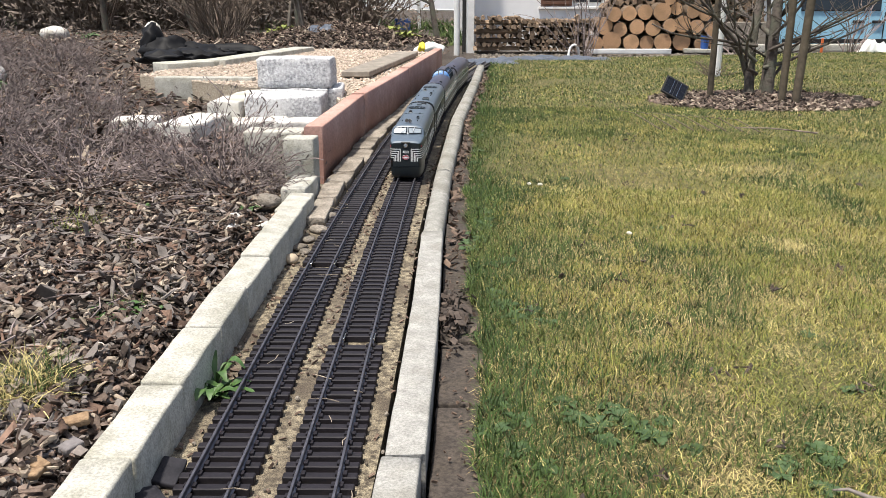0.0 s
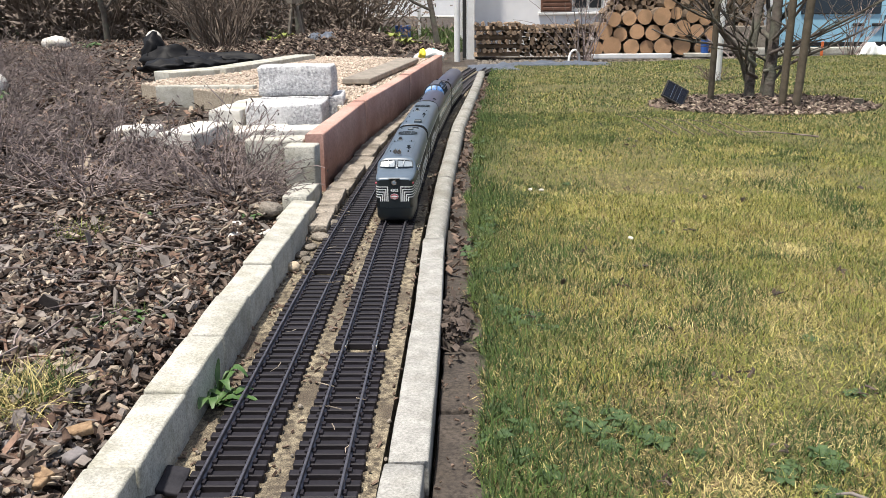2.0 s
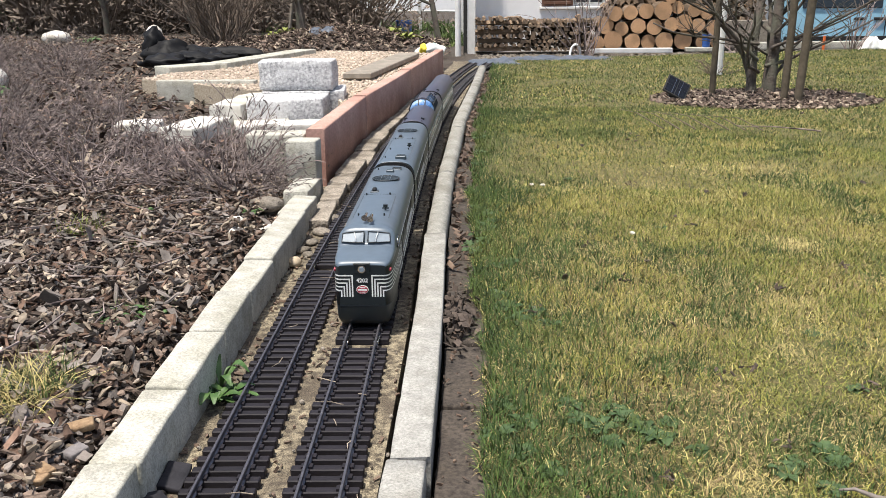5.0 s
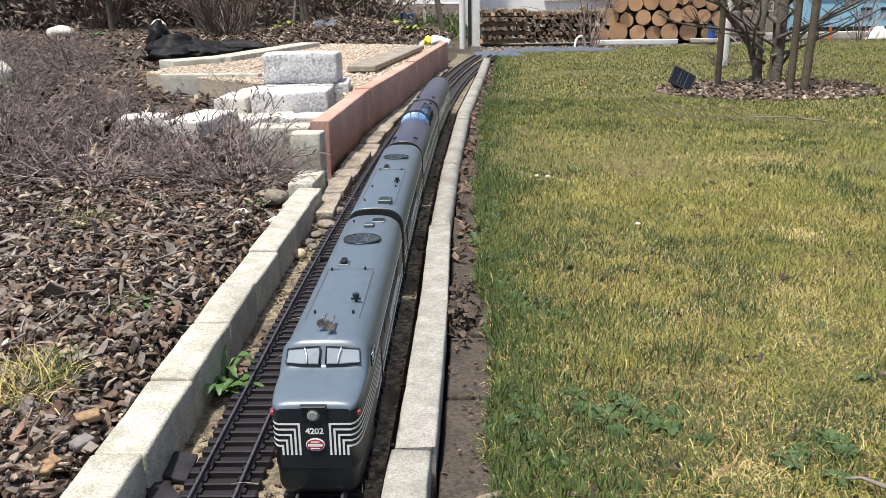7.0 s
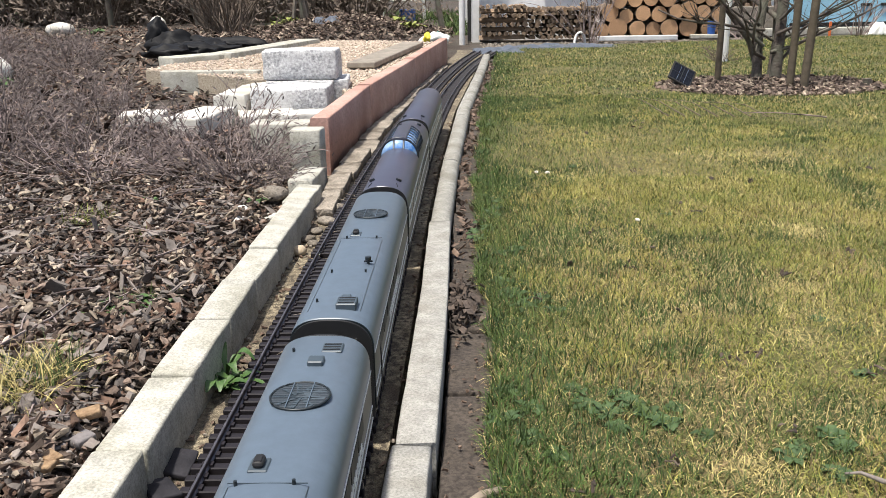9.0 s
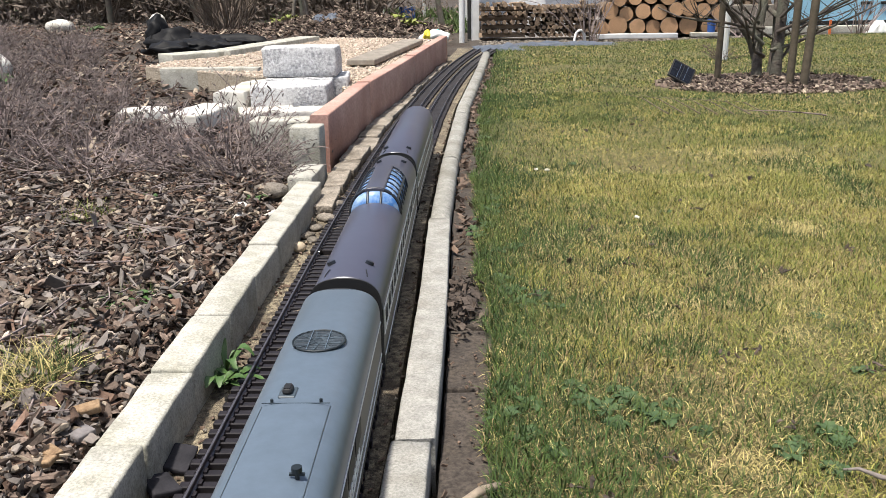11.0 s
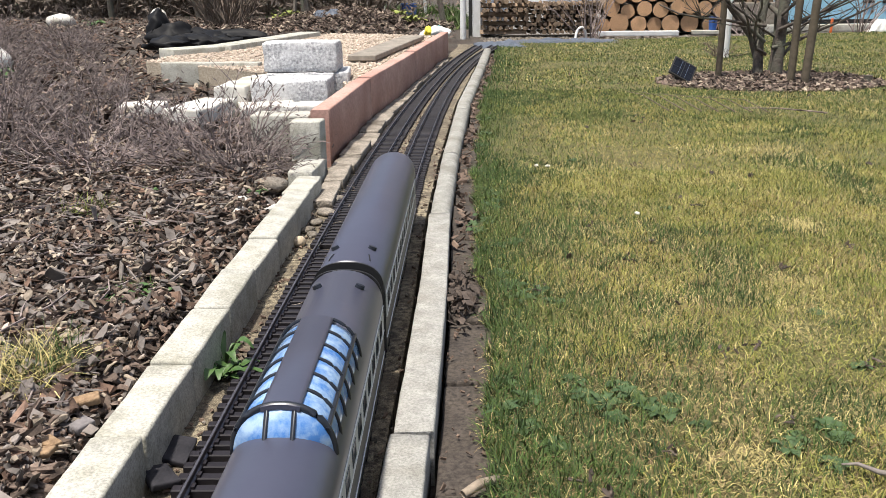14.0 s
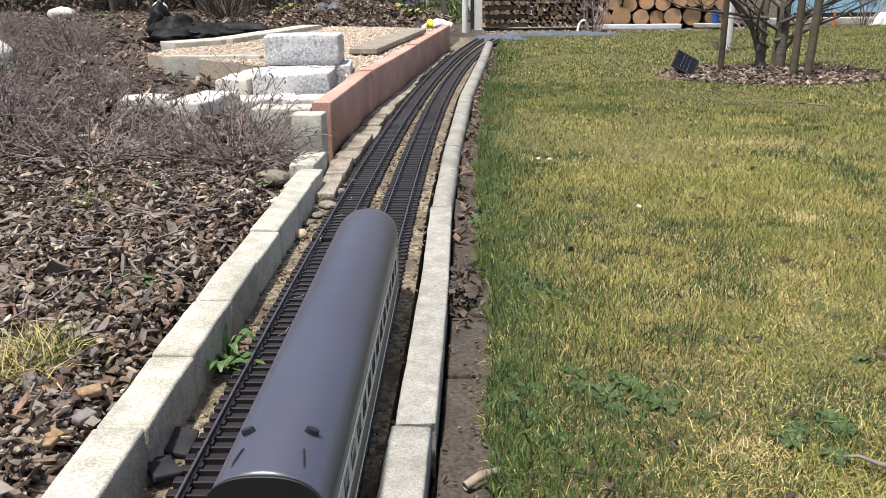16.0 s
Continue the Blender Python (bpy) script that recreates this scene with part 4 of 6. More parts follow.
scatter("debris", 600, on_flags, CHIP, chip(0.002, 0.009), M_DRYLEAF, "soil crumbs on the flat stones by the lawn", "debris", 0.5)


def dry_pile():
    y = random.gauss(1.34, 0.05)
    return (kerb_x(y) + 0.07 + random.gauss(0, 0.012), y, random.uniform(0.0, 0.025))


scatter("dry_leaves", 190, dry_pile, CHIP, lambda: (random.uniform(0.006, 0.024), random.uniform(0.004, 0.012), 0.001), M_DEADLEAF, "curled dark brown leaves beside the kerb", "leaves", 0.9)


def far_verge():
    y = random.uniform(1.6, 6)
    return (kerb_x(y) + 0.085 + random.gauss(0, 0.02), y, 0.004)


scatter("dry_leaves", 420, far_verge, CHIP, lambda: (random.uniform(0.008, 0.028), random.uniform(0.005, 0.016), 0.0015), M_DRYLEAF, "brown leaf litter along the lawn edge", "leaves", 0.7)
scatter("dry_leaves", 90, on_lawn(0.7, 5), FLAKES[0], lambda: (random.uniform(0.008, 0.02), random.uniform(0.005, 0.012), 0.0015), M_DEADLEAF, "scattered brown leaves on the lawn", "leaves", 0.5)
fallen_twigs(12, lambda: (left_x(1.2) + random.gauss(0, 0.03), random.uniform(0.6, 2.2), 0.014), 0.035, 0.0007, M_BARKLT, "dry pine needles and stalks on the sleepers")
fallen_twigs(7, lambda: (right_x(0.9) + random.gauss(0, 0.02), random.uniform(0.75, 1.1), 0.014), 0.035, 0.0007, M_BARKLT, "dry stalks on the sleepers")


for i, (x, y) in enumerate(((0.434, 1.117), (0.771, 1.582), (0.57, 1.055), (0.16, 0.747), (0.39, 1.096), (0.136, 0.774), (0.34, 1.52), (0.3, 1.75), (0.15, 1.36), (0.4, 0.91), (0.24, 0.83), (0.52, 2.35), (0.8, 2.2), (0.6, 1.45))):
    def spot(x=x, y=y):
        return (x + random.gauss(0, 0.008), y + random.gauss(0, 0.008), random.uniform(0.012, 0.022))
    scatter("dry_leaves", 5, spot, FLAKES[i % 3], lambda: (random.uniform(0.006, 0.017), random.uniform(0.003, 0.007), 0.0012), M_DEADLEAF, "curled dark dead leaves lying on the lawn", "leaves", 0.7)


def stone(x, y, z, s, seed, material, label, name="pebble"):
    ob = part(name, blob(*s, seed), material)
    ob.matrix_basis = pose(x, y, z, 0, 0, seed * 40)
    return tagged(ob, label, "stone")


stone(-0.311, 1.66, 0.0, (0.032, 0.028, 0.02), 1, M_PEBBLE, "smooth tan pebble by the kerb")
for i, (x, y, sx, sy, sz) in enumerate(((-0.312, 0.85, 0.028, 0.045, 0.022), (-0.314, 0.79, 0.03, 0.04, 0.02))):
    ob = part("slate_chip", rough_block(sx, sy, 0.008, i + 60, 2, 0.004, 0.002), M_SLATE)
    ob.matrix_basis = pose(x, y, 0.004 + 0.005 * i, 8 - 4 * i, 14 - 9 * i, 40 * i)
    tagged(ob, "dark flat slate chip lying beside the track", "stone")
for i, (x, y, s) in enumerate(((-0.3, 1.82, 0.03), (-0.29, 1.9, 0.04), (-0.315, 1.98, 0.035), (-0.285, 2.02, 0.04), (-0.31, 1.76, 0.03), (-0.295, 1.73, 0.025), (-0.317, 2.1, 0.03))):
    stone(x, y, 0.0, (s, s * 1.4, s * 0.4), i + 9, M_TAN, "broken stone piece between kerb and track", "rubble")
for i, (x, y, s) in enumerate(((-0.47, 1.83, 0.04), (-0.43, 1.98, 0.07), (-0.41, 1.87, 0.035), (-0.45, 1.75, 0.03))):
    stone(x, y, bed_z(x, y), (s, s * 1.2, s * 0.5), i + 19, M_WSTONE if i != 1 else M_TAN, "small stone lying in the mulch", "rubble")
for i, (x, y, sx, sy, rz) in enumerate(((-0.425, 0.885, 0.036, 0.02, 25), (-0.43, 0.775, 0.045, 0.018, -15), (-0.425, 0.79, 0.02, 0.024, 60))):
    ob = part("wood_chunk", rough_block(sx * 0.8, sy * 0.75, 0.009, i + 90, 4, 0.007, 0.002), M_SPLITWOOD)
    ob.matrix_basis = pose(x, y, 0.052, 12, -8, rz)
    tagged(ob, "fresh orange-tan broken wood chunk on dark mulch", "wood chunk")
for i, (x, y, sx, sy) in enumerate(((-0.452, 0.85, 0.034, 0.02), (-0.47, 0.832, 0.026, 0.02), (-0.445, 0.822, 0.03, 0.016), (-0.48, 0.8, 0.03, 0.022), (-0.415, 0.84, 0.024, 0.018), (-0.5, 0.86, 0.03, 0.018), (-0.46, 0.78, 0.028, 0.02))):
    ob = part("stone_chip", rough_block(sx, sy, 0.011, i + 110, 3, 0.008, 0.002), M_GREYSTONE)
    ob.matrix_basis = pose(x, y, 0.044, random.uniform(-25, 25), random.uniform(-25, 25), random.uniform(0, 180))
    tagged(ob, "angular grey-mauve stone chip in the mulch", "stone")
stone(-0.83, 0.6, bed_z(-0.83, 0.6), (0.08, 0.06, 0.03), 33, M_BARKLT, "broken pale bark piece", "bark_piece")
for x, y in ((0.245, 2.36), (0.275, 2.35), (0.42, 1.84)):
    stone(x, y, 0.012, (0.015, 0.011, 0.006), int(x * 50), M_WSTONE, "pale fallen petal on the lawn", "petal")


# ---------------------------------------------------------------- train
RUN = np.polyfit((0, 1.5, 2.5, 3.5, 4, 6.5, 7, 7.5, 9, 12, 13.5, 14.5, 16), (2.403, 2.083, 1.868, 1.63, 1.514, 0.892, 0.775, 0.652, 0.258, -0.568, -0.968, -1.222, -1.605), 3)


def ring(hw, zb, zs, zc, y, e=2.4, n=12):
    """A wagon's cross-section: flat sides up to zs, then a rounded roof to zc."""
    arc = []
    for k in range(2 * n + 1):
        w = math.pi * k / (2 * n)
        c, s = math.cos(w), math.sin(w)
        arc.append((math.copysign(abs(c) ** (2 / e), c) * hw, y, zs + (zc - zs) * abs(s) ** (2 / e)))
    return [(hw, y, zb), (hw, y, (zb + zs) / 2)] + arc + [(-hw, y, (zb + zs) / 2), (-hw, y, zb)]


def shell(root, sections, upper, lower, split, label="", name="body_shell"):
    bm = loft(sections)
    ob = part(name, bm, lower, root, label)
    ob.data.materials.append(upper)
    n = len(sections[0])
    body = n * (len(sections) - 1)
    for p in ob.data.polygons:
        p.material_index = int(p.index < body and 2 <= p.index % n <= n - 4)
    return ob


def rib(root, name, pts, r, material, label=""):
    v, f = [], []
    tube(v, f, pts, [r] * len(pts), 6)
    return piece(name, raw(name, v, f, True), material, root, label)


def bogie(root, y, wheels, reach):
    """Side frames with wheelsets; the wheelsets come back to be turned."""
    b = empty("bogie")
    b.parent = root
    b.matrix_basis = pose(0, y, 0)
    for s in (-1, 1):
        bm = boxbm(s * 0.032 - 0.003, s * 0.032 + 0.003, -reach - 0.014, reach + 0.014, 0.03, 0.044, bevel=0.002)
        for w in wheels:
            box(bm, s * 0.034 - 0.004, s * 0.034 + 0.005, w - 0.006, w + 0.006, 0.03, 0.042, bevel=0.0015)
            cyl(bm, 0.0035, 0.004, pose(s * 0.04, w, 0.0365, 0, 90, 0), 8)
        part("side_frame", bm, M_BLK, b)
    out = []
    for w in wheels:
        bm = bmesh.new()
        cyl(bm, 0.003, 0.05, pose(0, 0, 0, 0, 90, 0), 8)
        for s in (-1, 1):
            cyl(bm, 0.0162, 0.006, pose(s * 0.0235, 0, 0, 0, 90, 0), 18)
            cyl(bm, 0.0182, 0.0015, pose(s * 0.0199, 0, 0, 0, 90, 0), 18)
            box(bm, s * 0.0266 - 0.0006, s * 0.0266 + 0.0006, -0.011, 0.011, -0.002, 0.002)
        ws = part("wheelset", bm, M_RAIL, b, "dark metal wheels on an axle")
        ws.matrix_basis = pose(0, w, 0.0374)
        out.append(ws)
    return out


def line_side(root, y0, y1, z, hw, w=0.0016, name="stripe", material=None):
    for s in (-1, 1):
        part(name, boxbm(s * hw - 0.0006, s * hw + 0.0006, y0, y1, z - w / 2, z + w / 2), material or M_LINE, root, "thin white painted line")


def bars_side(root, y0, n, z, hw, pitch=0.012, h=0.009):
    """Lettering too small to read, as plain bars."""
    for s in (-1, 1):
        for k in range(n):
            part("lettering", boxbm(s * hw - 0.0007, s * hw + 0.0007, y0 + k * pitch, y0 + k * pitch + 0.006, z - h / 2, z + h / 2), M_LINE, root, "white lettering bar")


def roof_z(x, hw=0.049, zs=0.122, zc=0.165, e=3.0):
    return zs + (zc - zs) * (1 - min(1, abs(x) / hw) ** e) ** (1 / e)


def fan(root, y, r=0.0275):
    """A flush round fan: rim, recessed disc, blades, and a fine grille of bars."""
    v, f = [], []
    tube(v, f, [(r * math.cos(6.2832 * k / 40), y + r * math.sin(6.2832 * k / 40), 0.166) for k in range(41)], [0.0012] * 41, 6)
    piece("fan_ring", raw("fan_ring", v, f, True), M_LDARK, root, "dark round fan rim")
    part("fan_well", cyl(bmesh.new(), r * 0.99, 0.001, pose(0, y, 0.1652), 40), M_FAN, root, "dark fan well")
    for k in range(9):
        m = pose(0, y, 0.1659, 0, 0, 40 * k)
        part("fan_blade", boxbm(-0.0032, 0.0032, 0.004, r * 0.9, -0.0002, 0.0002, m=m @ pose(0, 0, 0, 0, 14, 10)), M_SEAM, root)
    bm = bmesh.new()
    for k in range(1, 12):
        o = -r + 2 * r * k / 12
        w = math.sqrt(r * r - o * o)
        box(bm, -w, w, y + o - 0.00022, y + o + 0.00022, 0.1664, 0.1669)
    part("fan_grille", bm, M_FAN, root, "fine dark mesh of the fan grille")
    for o in (-0.0095, 0.0095):
        w = math.sqrt(r * r - o * o)
        part("fan_bar", boxbm(o - 0.0004, o + 0.0004, y - w, y + w, 0.1668, 0.1675), M_LROOF, root, "grey bar across the fan")


def lug(root, x, y, h=0.005):
    part("lifting_lug", cyl(bmesh.new(), 0.0015, h, pose(x, y, roof_z(x) + h / 2 - 0.001), 8), M_LDARK, root)


def exhaust(root, x, y):
    z = roof_z(x) - 0.002
    ob = part("exhaust_stack", boxbm(x - 0.008, x + 0.008, y - 0.01, y + 0.01, z, z + 0.0035, bevel=0.001), M_SEAM, root, "dark square exhaust stack")
    bm = box(boxbm(x - 0.0048, x + 0.0048, y - 0.0075, y + 0.0075, z + 0.003, z + 0.009, bevel=0.003, seg=2), x - 0.0028, x + 0.0028, y - 0.005, y + 0.005, z + 0.0085, z + 0.0095)
    part("stack_mouth", bm, M_BLK, ob)


def vent_cap(root, x, y):
    bm = cyl(cyl(bmesh.new(), 0.0018, 0.01, pose(x, y, roof_z(x) + 0.003), 8), 0.0042, 0.004, pose(x, y, roof_z(x) + 0.0085), 12)
    box(bm, x - 0.006, x + 0.006, y - 0.0012, y + 0.0012, roof_z(x) + 0.003, roof_z(x) + 0.005)
    part("vent_cap", bm, M_LDARK, root, "small dark mushroom vent")


def hatch(root, x, y, sx, sy, h=0.006, slots=0):
    z = roof_z(x) - 0.002
    ob = part("roof_hatch", boxbm(x - sx, x + sx, y - sy, y + sy, z, z + h, bevel=0.0012), M_SEAM, root, "raised grey roof hatch")
    for k in range(slots):
        o = y - sy * 0.6 + 1.2 * sy * k / max(1, slots - 1)
        part("slot", boxbm(x - sx * 0.8, x + sx * 0.8, o - 0.001, o + 0.001, z + h - 0.0003, z + h + 0.0006), M_BLK, ob)


def end_door(root, y, front):
    """Black arched gangway plate and diaphragm at a vehicle's end."""
    d = -1 if front else 1
    part("end_plate", loft([ring(0.0475, 0.04, 0.125, 0.1635, y + d * 0.0005, 2.5), ring(0.0475, 0.04, 0.125, 0.1635, y + d * 0.004, 2.5)]), M_BLK, root, "matt black end plate")
    part("gangway", loft([ring(0.017, 0.05, 0.12, 0.135, y + d * 0.004, 4), ring(0.0165, 0.05, 0.12, 0.134, y + d * 0.02, 4)]), M_BLK, root, "black gangway bellows")
    rib(root, "grab_wire", [(-0.03, y + d * 0.006, 0.142), (-0.015, y + d * 0.01, 0.137), (0, y + d * 0.011, 0.1355), (0.015, y + d * 0.01, 0.137), (0.03, y + d * 0.006, 0.142)], 0.0009, M_CHROME, "thin metal grab wire")
    part("coupler", boxbm(-0.005, 0.005, min(y, y + d * 0.026), max(y, y + d * 0.026), 0.036, 0.044, bevel=0.001), M_BLK, root)


def loco_roof(root, y0, kind):
    """Roof fittings; y0: the front end."""
    for s in (-1, 1):
        rib(root, "roof_seam", [(s * 0.031, y0 + (0.15 if kind == "cab" else 0.03), roof_z(0.031) + 0.0002), (s * 0.031, y0 + 0.32, roof_z(0.031) + 0.0002)], 0.0005, M_SEAM)
    part("roof_seam", boxbm(-0.031, 0.031, y0 + 0.3196, y0 + 0.3204, 0.1645, 0.1652), M_SEAM, root)
    if kind == "cab":
        for s, dy in ((-1, 0.008), (1, 0.0)):
            x = s * 0.0052
            bm = cyl(bmesh.new(), 0.0018, 0.01, pose(x, y0 + 0.116 + dy, 0.168), 8)
            cyl(bm, 0.0026, 0.022, pose(x, y0 + 0.114 + dy, 0.1735, 90, 0, 0), 10)
            cyl(bm, 0.0028, 0.009, pose(x, y0 + 0.1 + dy, 0.1735, 90, 0, 0), 14, 0.0054)
            part("horn", bm, M_CHROME, root, "chrome air horn")
        lug(root, -0.022, y0 + 0.16)
        lug(root, 0.023, y0 + 0.16)
        vent_cap(root, 0.022, y0 + 0.198)
        exhaust(root, -0.012, y0 + 0.345)
        lug(root, -0.025, y0 + 0.32)
        lug(root, 0.02, y0 + 0.32)
        fan(root, y0 + 0.462)
        hatch(root, 0.003, y0 + 0.535, 0.008, 0.008, 0.007)
        hatch(root, 0.0145, y0 + 0.573, 0.011, 0.011, 0.003, 3)
        lug(root, -0.0255, y0 + 0.568)
    else:
        hatch(root, 0.0145, y0 + 0.04, 0.012, 0.013, 0.009, 3)
        hatch(root, 0.0105, y0 + 0.062, 0.006, 0.006, 0.006)
        lug(root, -0.024, y0 + 0.057)
        lug(root, -0.022, y0 + 0.165)
        lug(root, 0.023, y0 + 0.166)
        vent_cap(root, 0.023, y0 + 0.2)
        exhaust(root, -0.0105, y0 + 0.34)
        lug(root, -0.022, y0 + 0.322)
        lug(root, 0.0225, y0 + 0.323)
        fan(root, y0 + 0.457)


def loco_sides(root, y0, y1):
    line_side(root, y0, y1, 0.1205, 0.0493)
    line_side(root, y0, y1, 0.078, 0.0493)
    line_side(root, y0, y1, 0.0635, 0.0493, 0.0012)
    for s in (-1, 1):
        for k in range(6):
            a = y0 + 0.06 + k * 0.055
            if a + 0.04 < y1:
                part("side_grille", boxbm(s * 0.049 - 0.0008, s * 0.049 + 0.0008, a, a + 0.045, 0.098, 0.116), M_BLK, root, "black ventilation grille")
        rib(root, "handrail", [(s * 0.053, y0 + 0.03, 0.055), (s * 0.0535, y0 + 0.03, 0.09), (s * 0.053, y0 + 0.03, 0.125)], 0.0009, M_BLK)
        part("fuel_tank", boxbm(s * 0.036 - 0.008, s * 0.036 + 0.008, (y0 + y1) / 2 - 0.09, (y0 + y1) / 2 + 0.09, 0.03, 0.05, bevel=0.003), M_BLK, root)
        for k in range(4):
            part("step", boxbm(s * 0.045 - 0.003, s * 0.045 + 0.003, y0 + 0.1 + 0.14 * k, y0 + 0.112 + 0.14 * k, 0.04, 0.046), M_STEEL, root, "bright metal step")
    bars_side(root, y0 + 0.2, 14, 0.088, 0.0492)


NOSE = ((0.0, 0.003, 0.008, 0.018, 0.04, 0.075, 0.11), (0.0365, 0.0405, 0.0432, 0.0455, 0.0472, 0.0483, 0.049))


def nose_y(x):
    return float(np.interp(abs(x), NOSE[1], NOSE[0]))


def make_cab_unit(L):
    root = tagged(empty("diesel_locomotive"), "grey streamlined model diesel locomotive with white nose stripes", "model locomotive", "model train")
    y0 = -L / 2
    secs = []
    for yy, zs, zc in ((0, 0.121, 0.1235), (0.002, 0.121, 0.127), (0.006, 0.121, 0.1295), (0.012, 0.121, 0.131), (0.025, 0.121, 0.133), (0.04, 0.121, 0.135), (0.058, 0.121, 0.1365), (0.067, 0.121, 0.138),
                       (0.069, 0.121, 0.1405), (0.0815, 0.122, 0.1565), (0.0835, 0.122, 0.1605), (0.09, 0.122, 0.163), (0.115, 0.122, 0.1645), (0.15, 0.122, 0.165), (0.3, 0.122, 0.165), (0.5, 0.122, 0.165), (L - 0.004, 0.122, 0.165), (L, 0.122, 0.1635)):
        secs.append(ring(float(np.interp(yy, *NOSE)), 0.057, zs, zc, y0 + yy, 4.2 if yy < 0.1 else 3.0))
    shell(root, secs, M_LROOF, M_LDARK, 0.12, "slate grey roof over charcoal sides")
    # pilot
    pil = []
    for z, dy, k in ((0.022, 0.008, 0.88), (0.03, 0.003, 0.95), (0.033, 0.002, 0.965), (0.054, 0.0013, 0.98), (0.0565, 0.0012, 0.98)):
        pil.append([(k * hw, y0 + yy + dy, z) for yy, hw in zip(*NOSE)] + [(-k * hw, y0 + yy + dy, z) for yy, hw in list(zip(*NOSE))[::-1]])
    part("pilot", loft(pil), M_LDARK, root, "smooth dark pilot below the nose")
    part("underframe", boxbm(-0.035, 0.035, y0 + 0.1, -y0 - 0.005, 0.042, 0.056), M_BLK, root)
    # windscreen
    for s in (-1, 1):
        def P(u, w):
            return Vector((s * (0.0035 + 0.0365 * u), y0 + 0.0683 + 0.0115 * w + 0.003 * u * u - 0.0006, 0.1405 + (0.0155 - 0.002 * u) * w))
        v = [P(0, 0.0), P(0.5, 0), P(1, 0.02), P(0.97, 0.9), P(0.5, 1), P(0, 1)]
        nrm = Vector((0, -0.0016, 0.0012))
        me = raw("windscreen", [p + nrm for p in v] + [p - nrm for p in v], [(0, 1, 2, 3, 4, 5)] + [(i, (i + 1) % 6, (i + 1) % 6 + 6, i + 6) for i in range(6)])
        pane = piece("windscreen", me, M_PANE, root, "windscreen pane coloured pale like reflected sky")
        loop = [p + nrm * 1.2 for p in v] + [v[0] + nrm * 1.2]
        rib(pane, "window_frame", loop, 0.0011, M_LDARK)
        rib(pane, "wiper", [P(0.45, 0.95) + nrm * 2.2, P(0.38, 0.5) + nrm * 2.2, P(0.36, 0.08) + nrm * 2.2], 0.0007, M_LINE, "white wiper arm")
    # headlight
    part("headlight_housing", boxbm(-0.0125, 0.0125, y0 - 0.0012, y0 + 0.012, 0.1105, 0.1255, bevel=0.0012), M_LDARK, root)
    part("visor", boxbm(-0.0135, 0.0135, y0 - 0.0035, y0 + 0.01, 0.1252, 0.1272, bevel=0.0006), M_LDARK, root)
    ob = part("headlight", cyl(bmesh.new(), 0.0062, 0.003, pose(0, y0 - 0.002, 0.1175, 90, 0, 0), 24), M_CHROME, root, "round clear headlight")
    part("lens", cyl(bmesh.new(), 0.0046, 0.002, pose(0, y0 - 0.0034, 0.1175, 90, 0, 0), 20, 0.004), M_PANE, ob)
    for s in (-1, 1):
        part("marker_light", boxbm(s * 0.043 - 0.003, s * 0.043 + 0.003, y0 + 0.008, y0 + 0.015, 0.1115, 0.1165, bevel=0.001), M_RED, root, "small red marker light")
    # stripes round the nose
    for s in (-1, 1):
        for i in range(5):
            xi, zt = 0.0158 + 0.0044 * i, 0.1065 - 0.0062 * i
            v, f = [], []
            w = 0.0011
            v += [Vector((s * (xi - w), y0 - 0.0007, 0.071)), Vector((s * (xi + w), y0 - 0.0007, 0.071)), Vector((s * (xi + w), y0 - 0.0007, zt - w)), Vector((s * (xi - w), y0 - 0.0007, zt + w))]
            f.append((0, 1, 2, 3) if s > 0 else (3, 2, 1, 0))
            prev = (3, 2)
            track = [(x, nose_y(x)) for x in (0.0365, 0.0405, 0.0432, 0.0455, 0.0472, 0.0483, 0.049) if x > xi + w] + [(0.049, 0.2)]
            for x, yy in track:
                out = Vector((s * 0.0006, -0.0006, 0))
                v += [Vector((s * x, y0 + yy, zt + w)) + out, Vector((s * x, y0 + yy, zt - w)) + out]
                n = len(v)
                f.append((prev[0], prev[1], n - 1, n - 2) if s > 0 else (n - 2, n - 1, prev[1], prev[0]))
                prev = (n - 2, n - 1)
            piece("stripe", raw("stripe", v, f), M_LINE, root, "white angular nose stripe")
    # emblem and number
    em = part("emblem", cyl(bmesh.new(), 0.0072, 0.0012, Matrix.Translation((0, y0 - 0.0008, 0.083)) @ Matrix.Diagonal((1.35, 1, 0.98, 1)) @ pose(0, 0, 0, 90, 0, 0), 32), M_LINE, root, "oval red emblem with pale bars")
    part("emblem_field", cyl(bmesh.new(), 0.0066, 0.0012, Matrix.Translation((0, y0 - 0.0012, 0.083)) @ Matrix.Diagonal((1.37, 1, 0.97, 1)) @ pose(0, 0, 0, 90, 0, 0), 32), M_RED, em)
    for z, hw, h in ((0.083, 0.0074, 0.0014), (0.0867, 0.0045, 0.0005), (0.0793, 0.0045, 0.0005)):
        part("bar", boxbm(-hw, hw, y0 - 0.0022, y0 - 0.0017, z - h, z + h), M_LINE, em)
    txt = bpy.data.curves.new("number", "FONT")
    txt.body, txt.size, txt.align_x, txt.extrude = "4202", 0.0092, "CENTER", 0.0002
    txt.offset = 0.00025
    tob = bpy.data.objects.new("number", txt)
    me = bpy.data.meshes.new_from_object(tob)
    bpy.data.objects.remove(tob)
    me.transform(pose(0, y0 - 0.0009, 0.0955, 90, 0, 0))
    piece("number", me, M_LINE, root, "white number 4202")
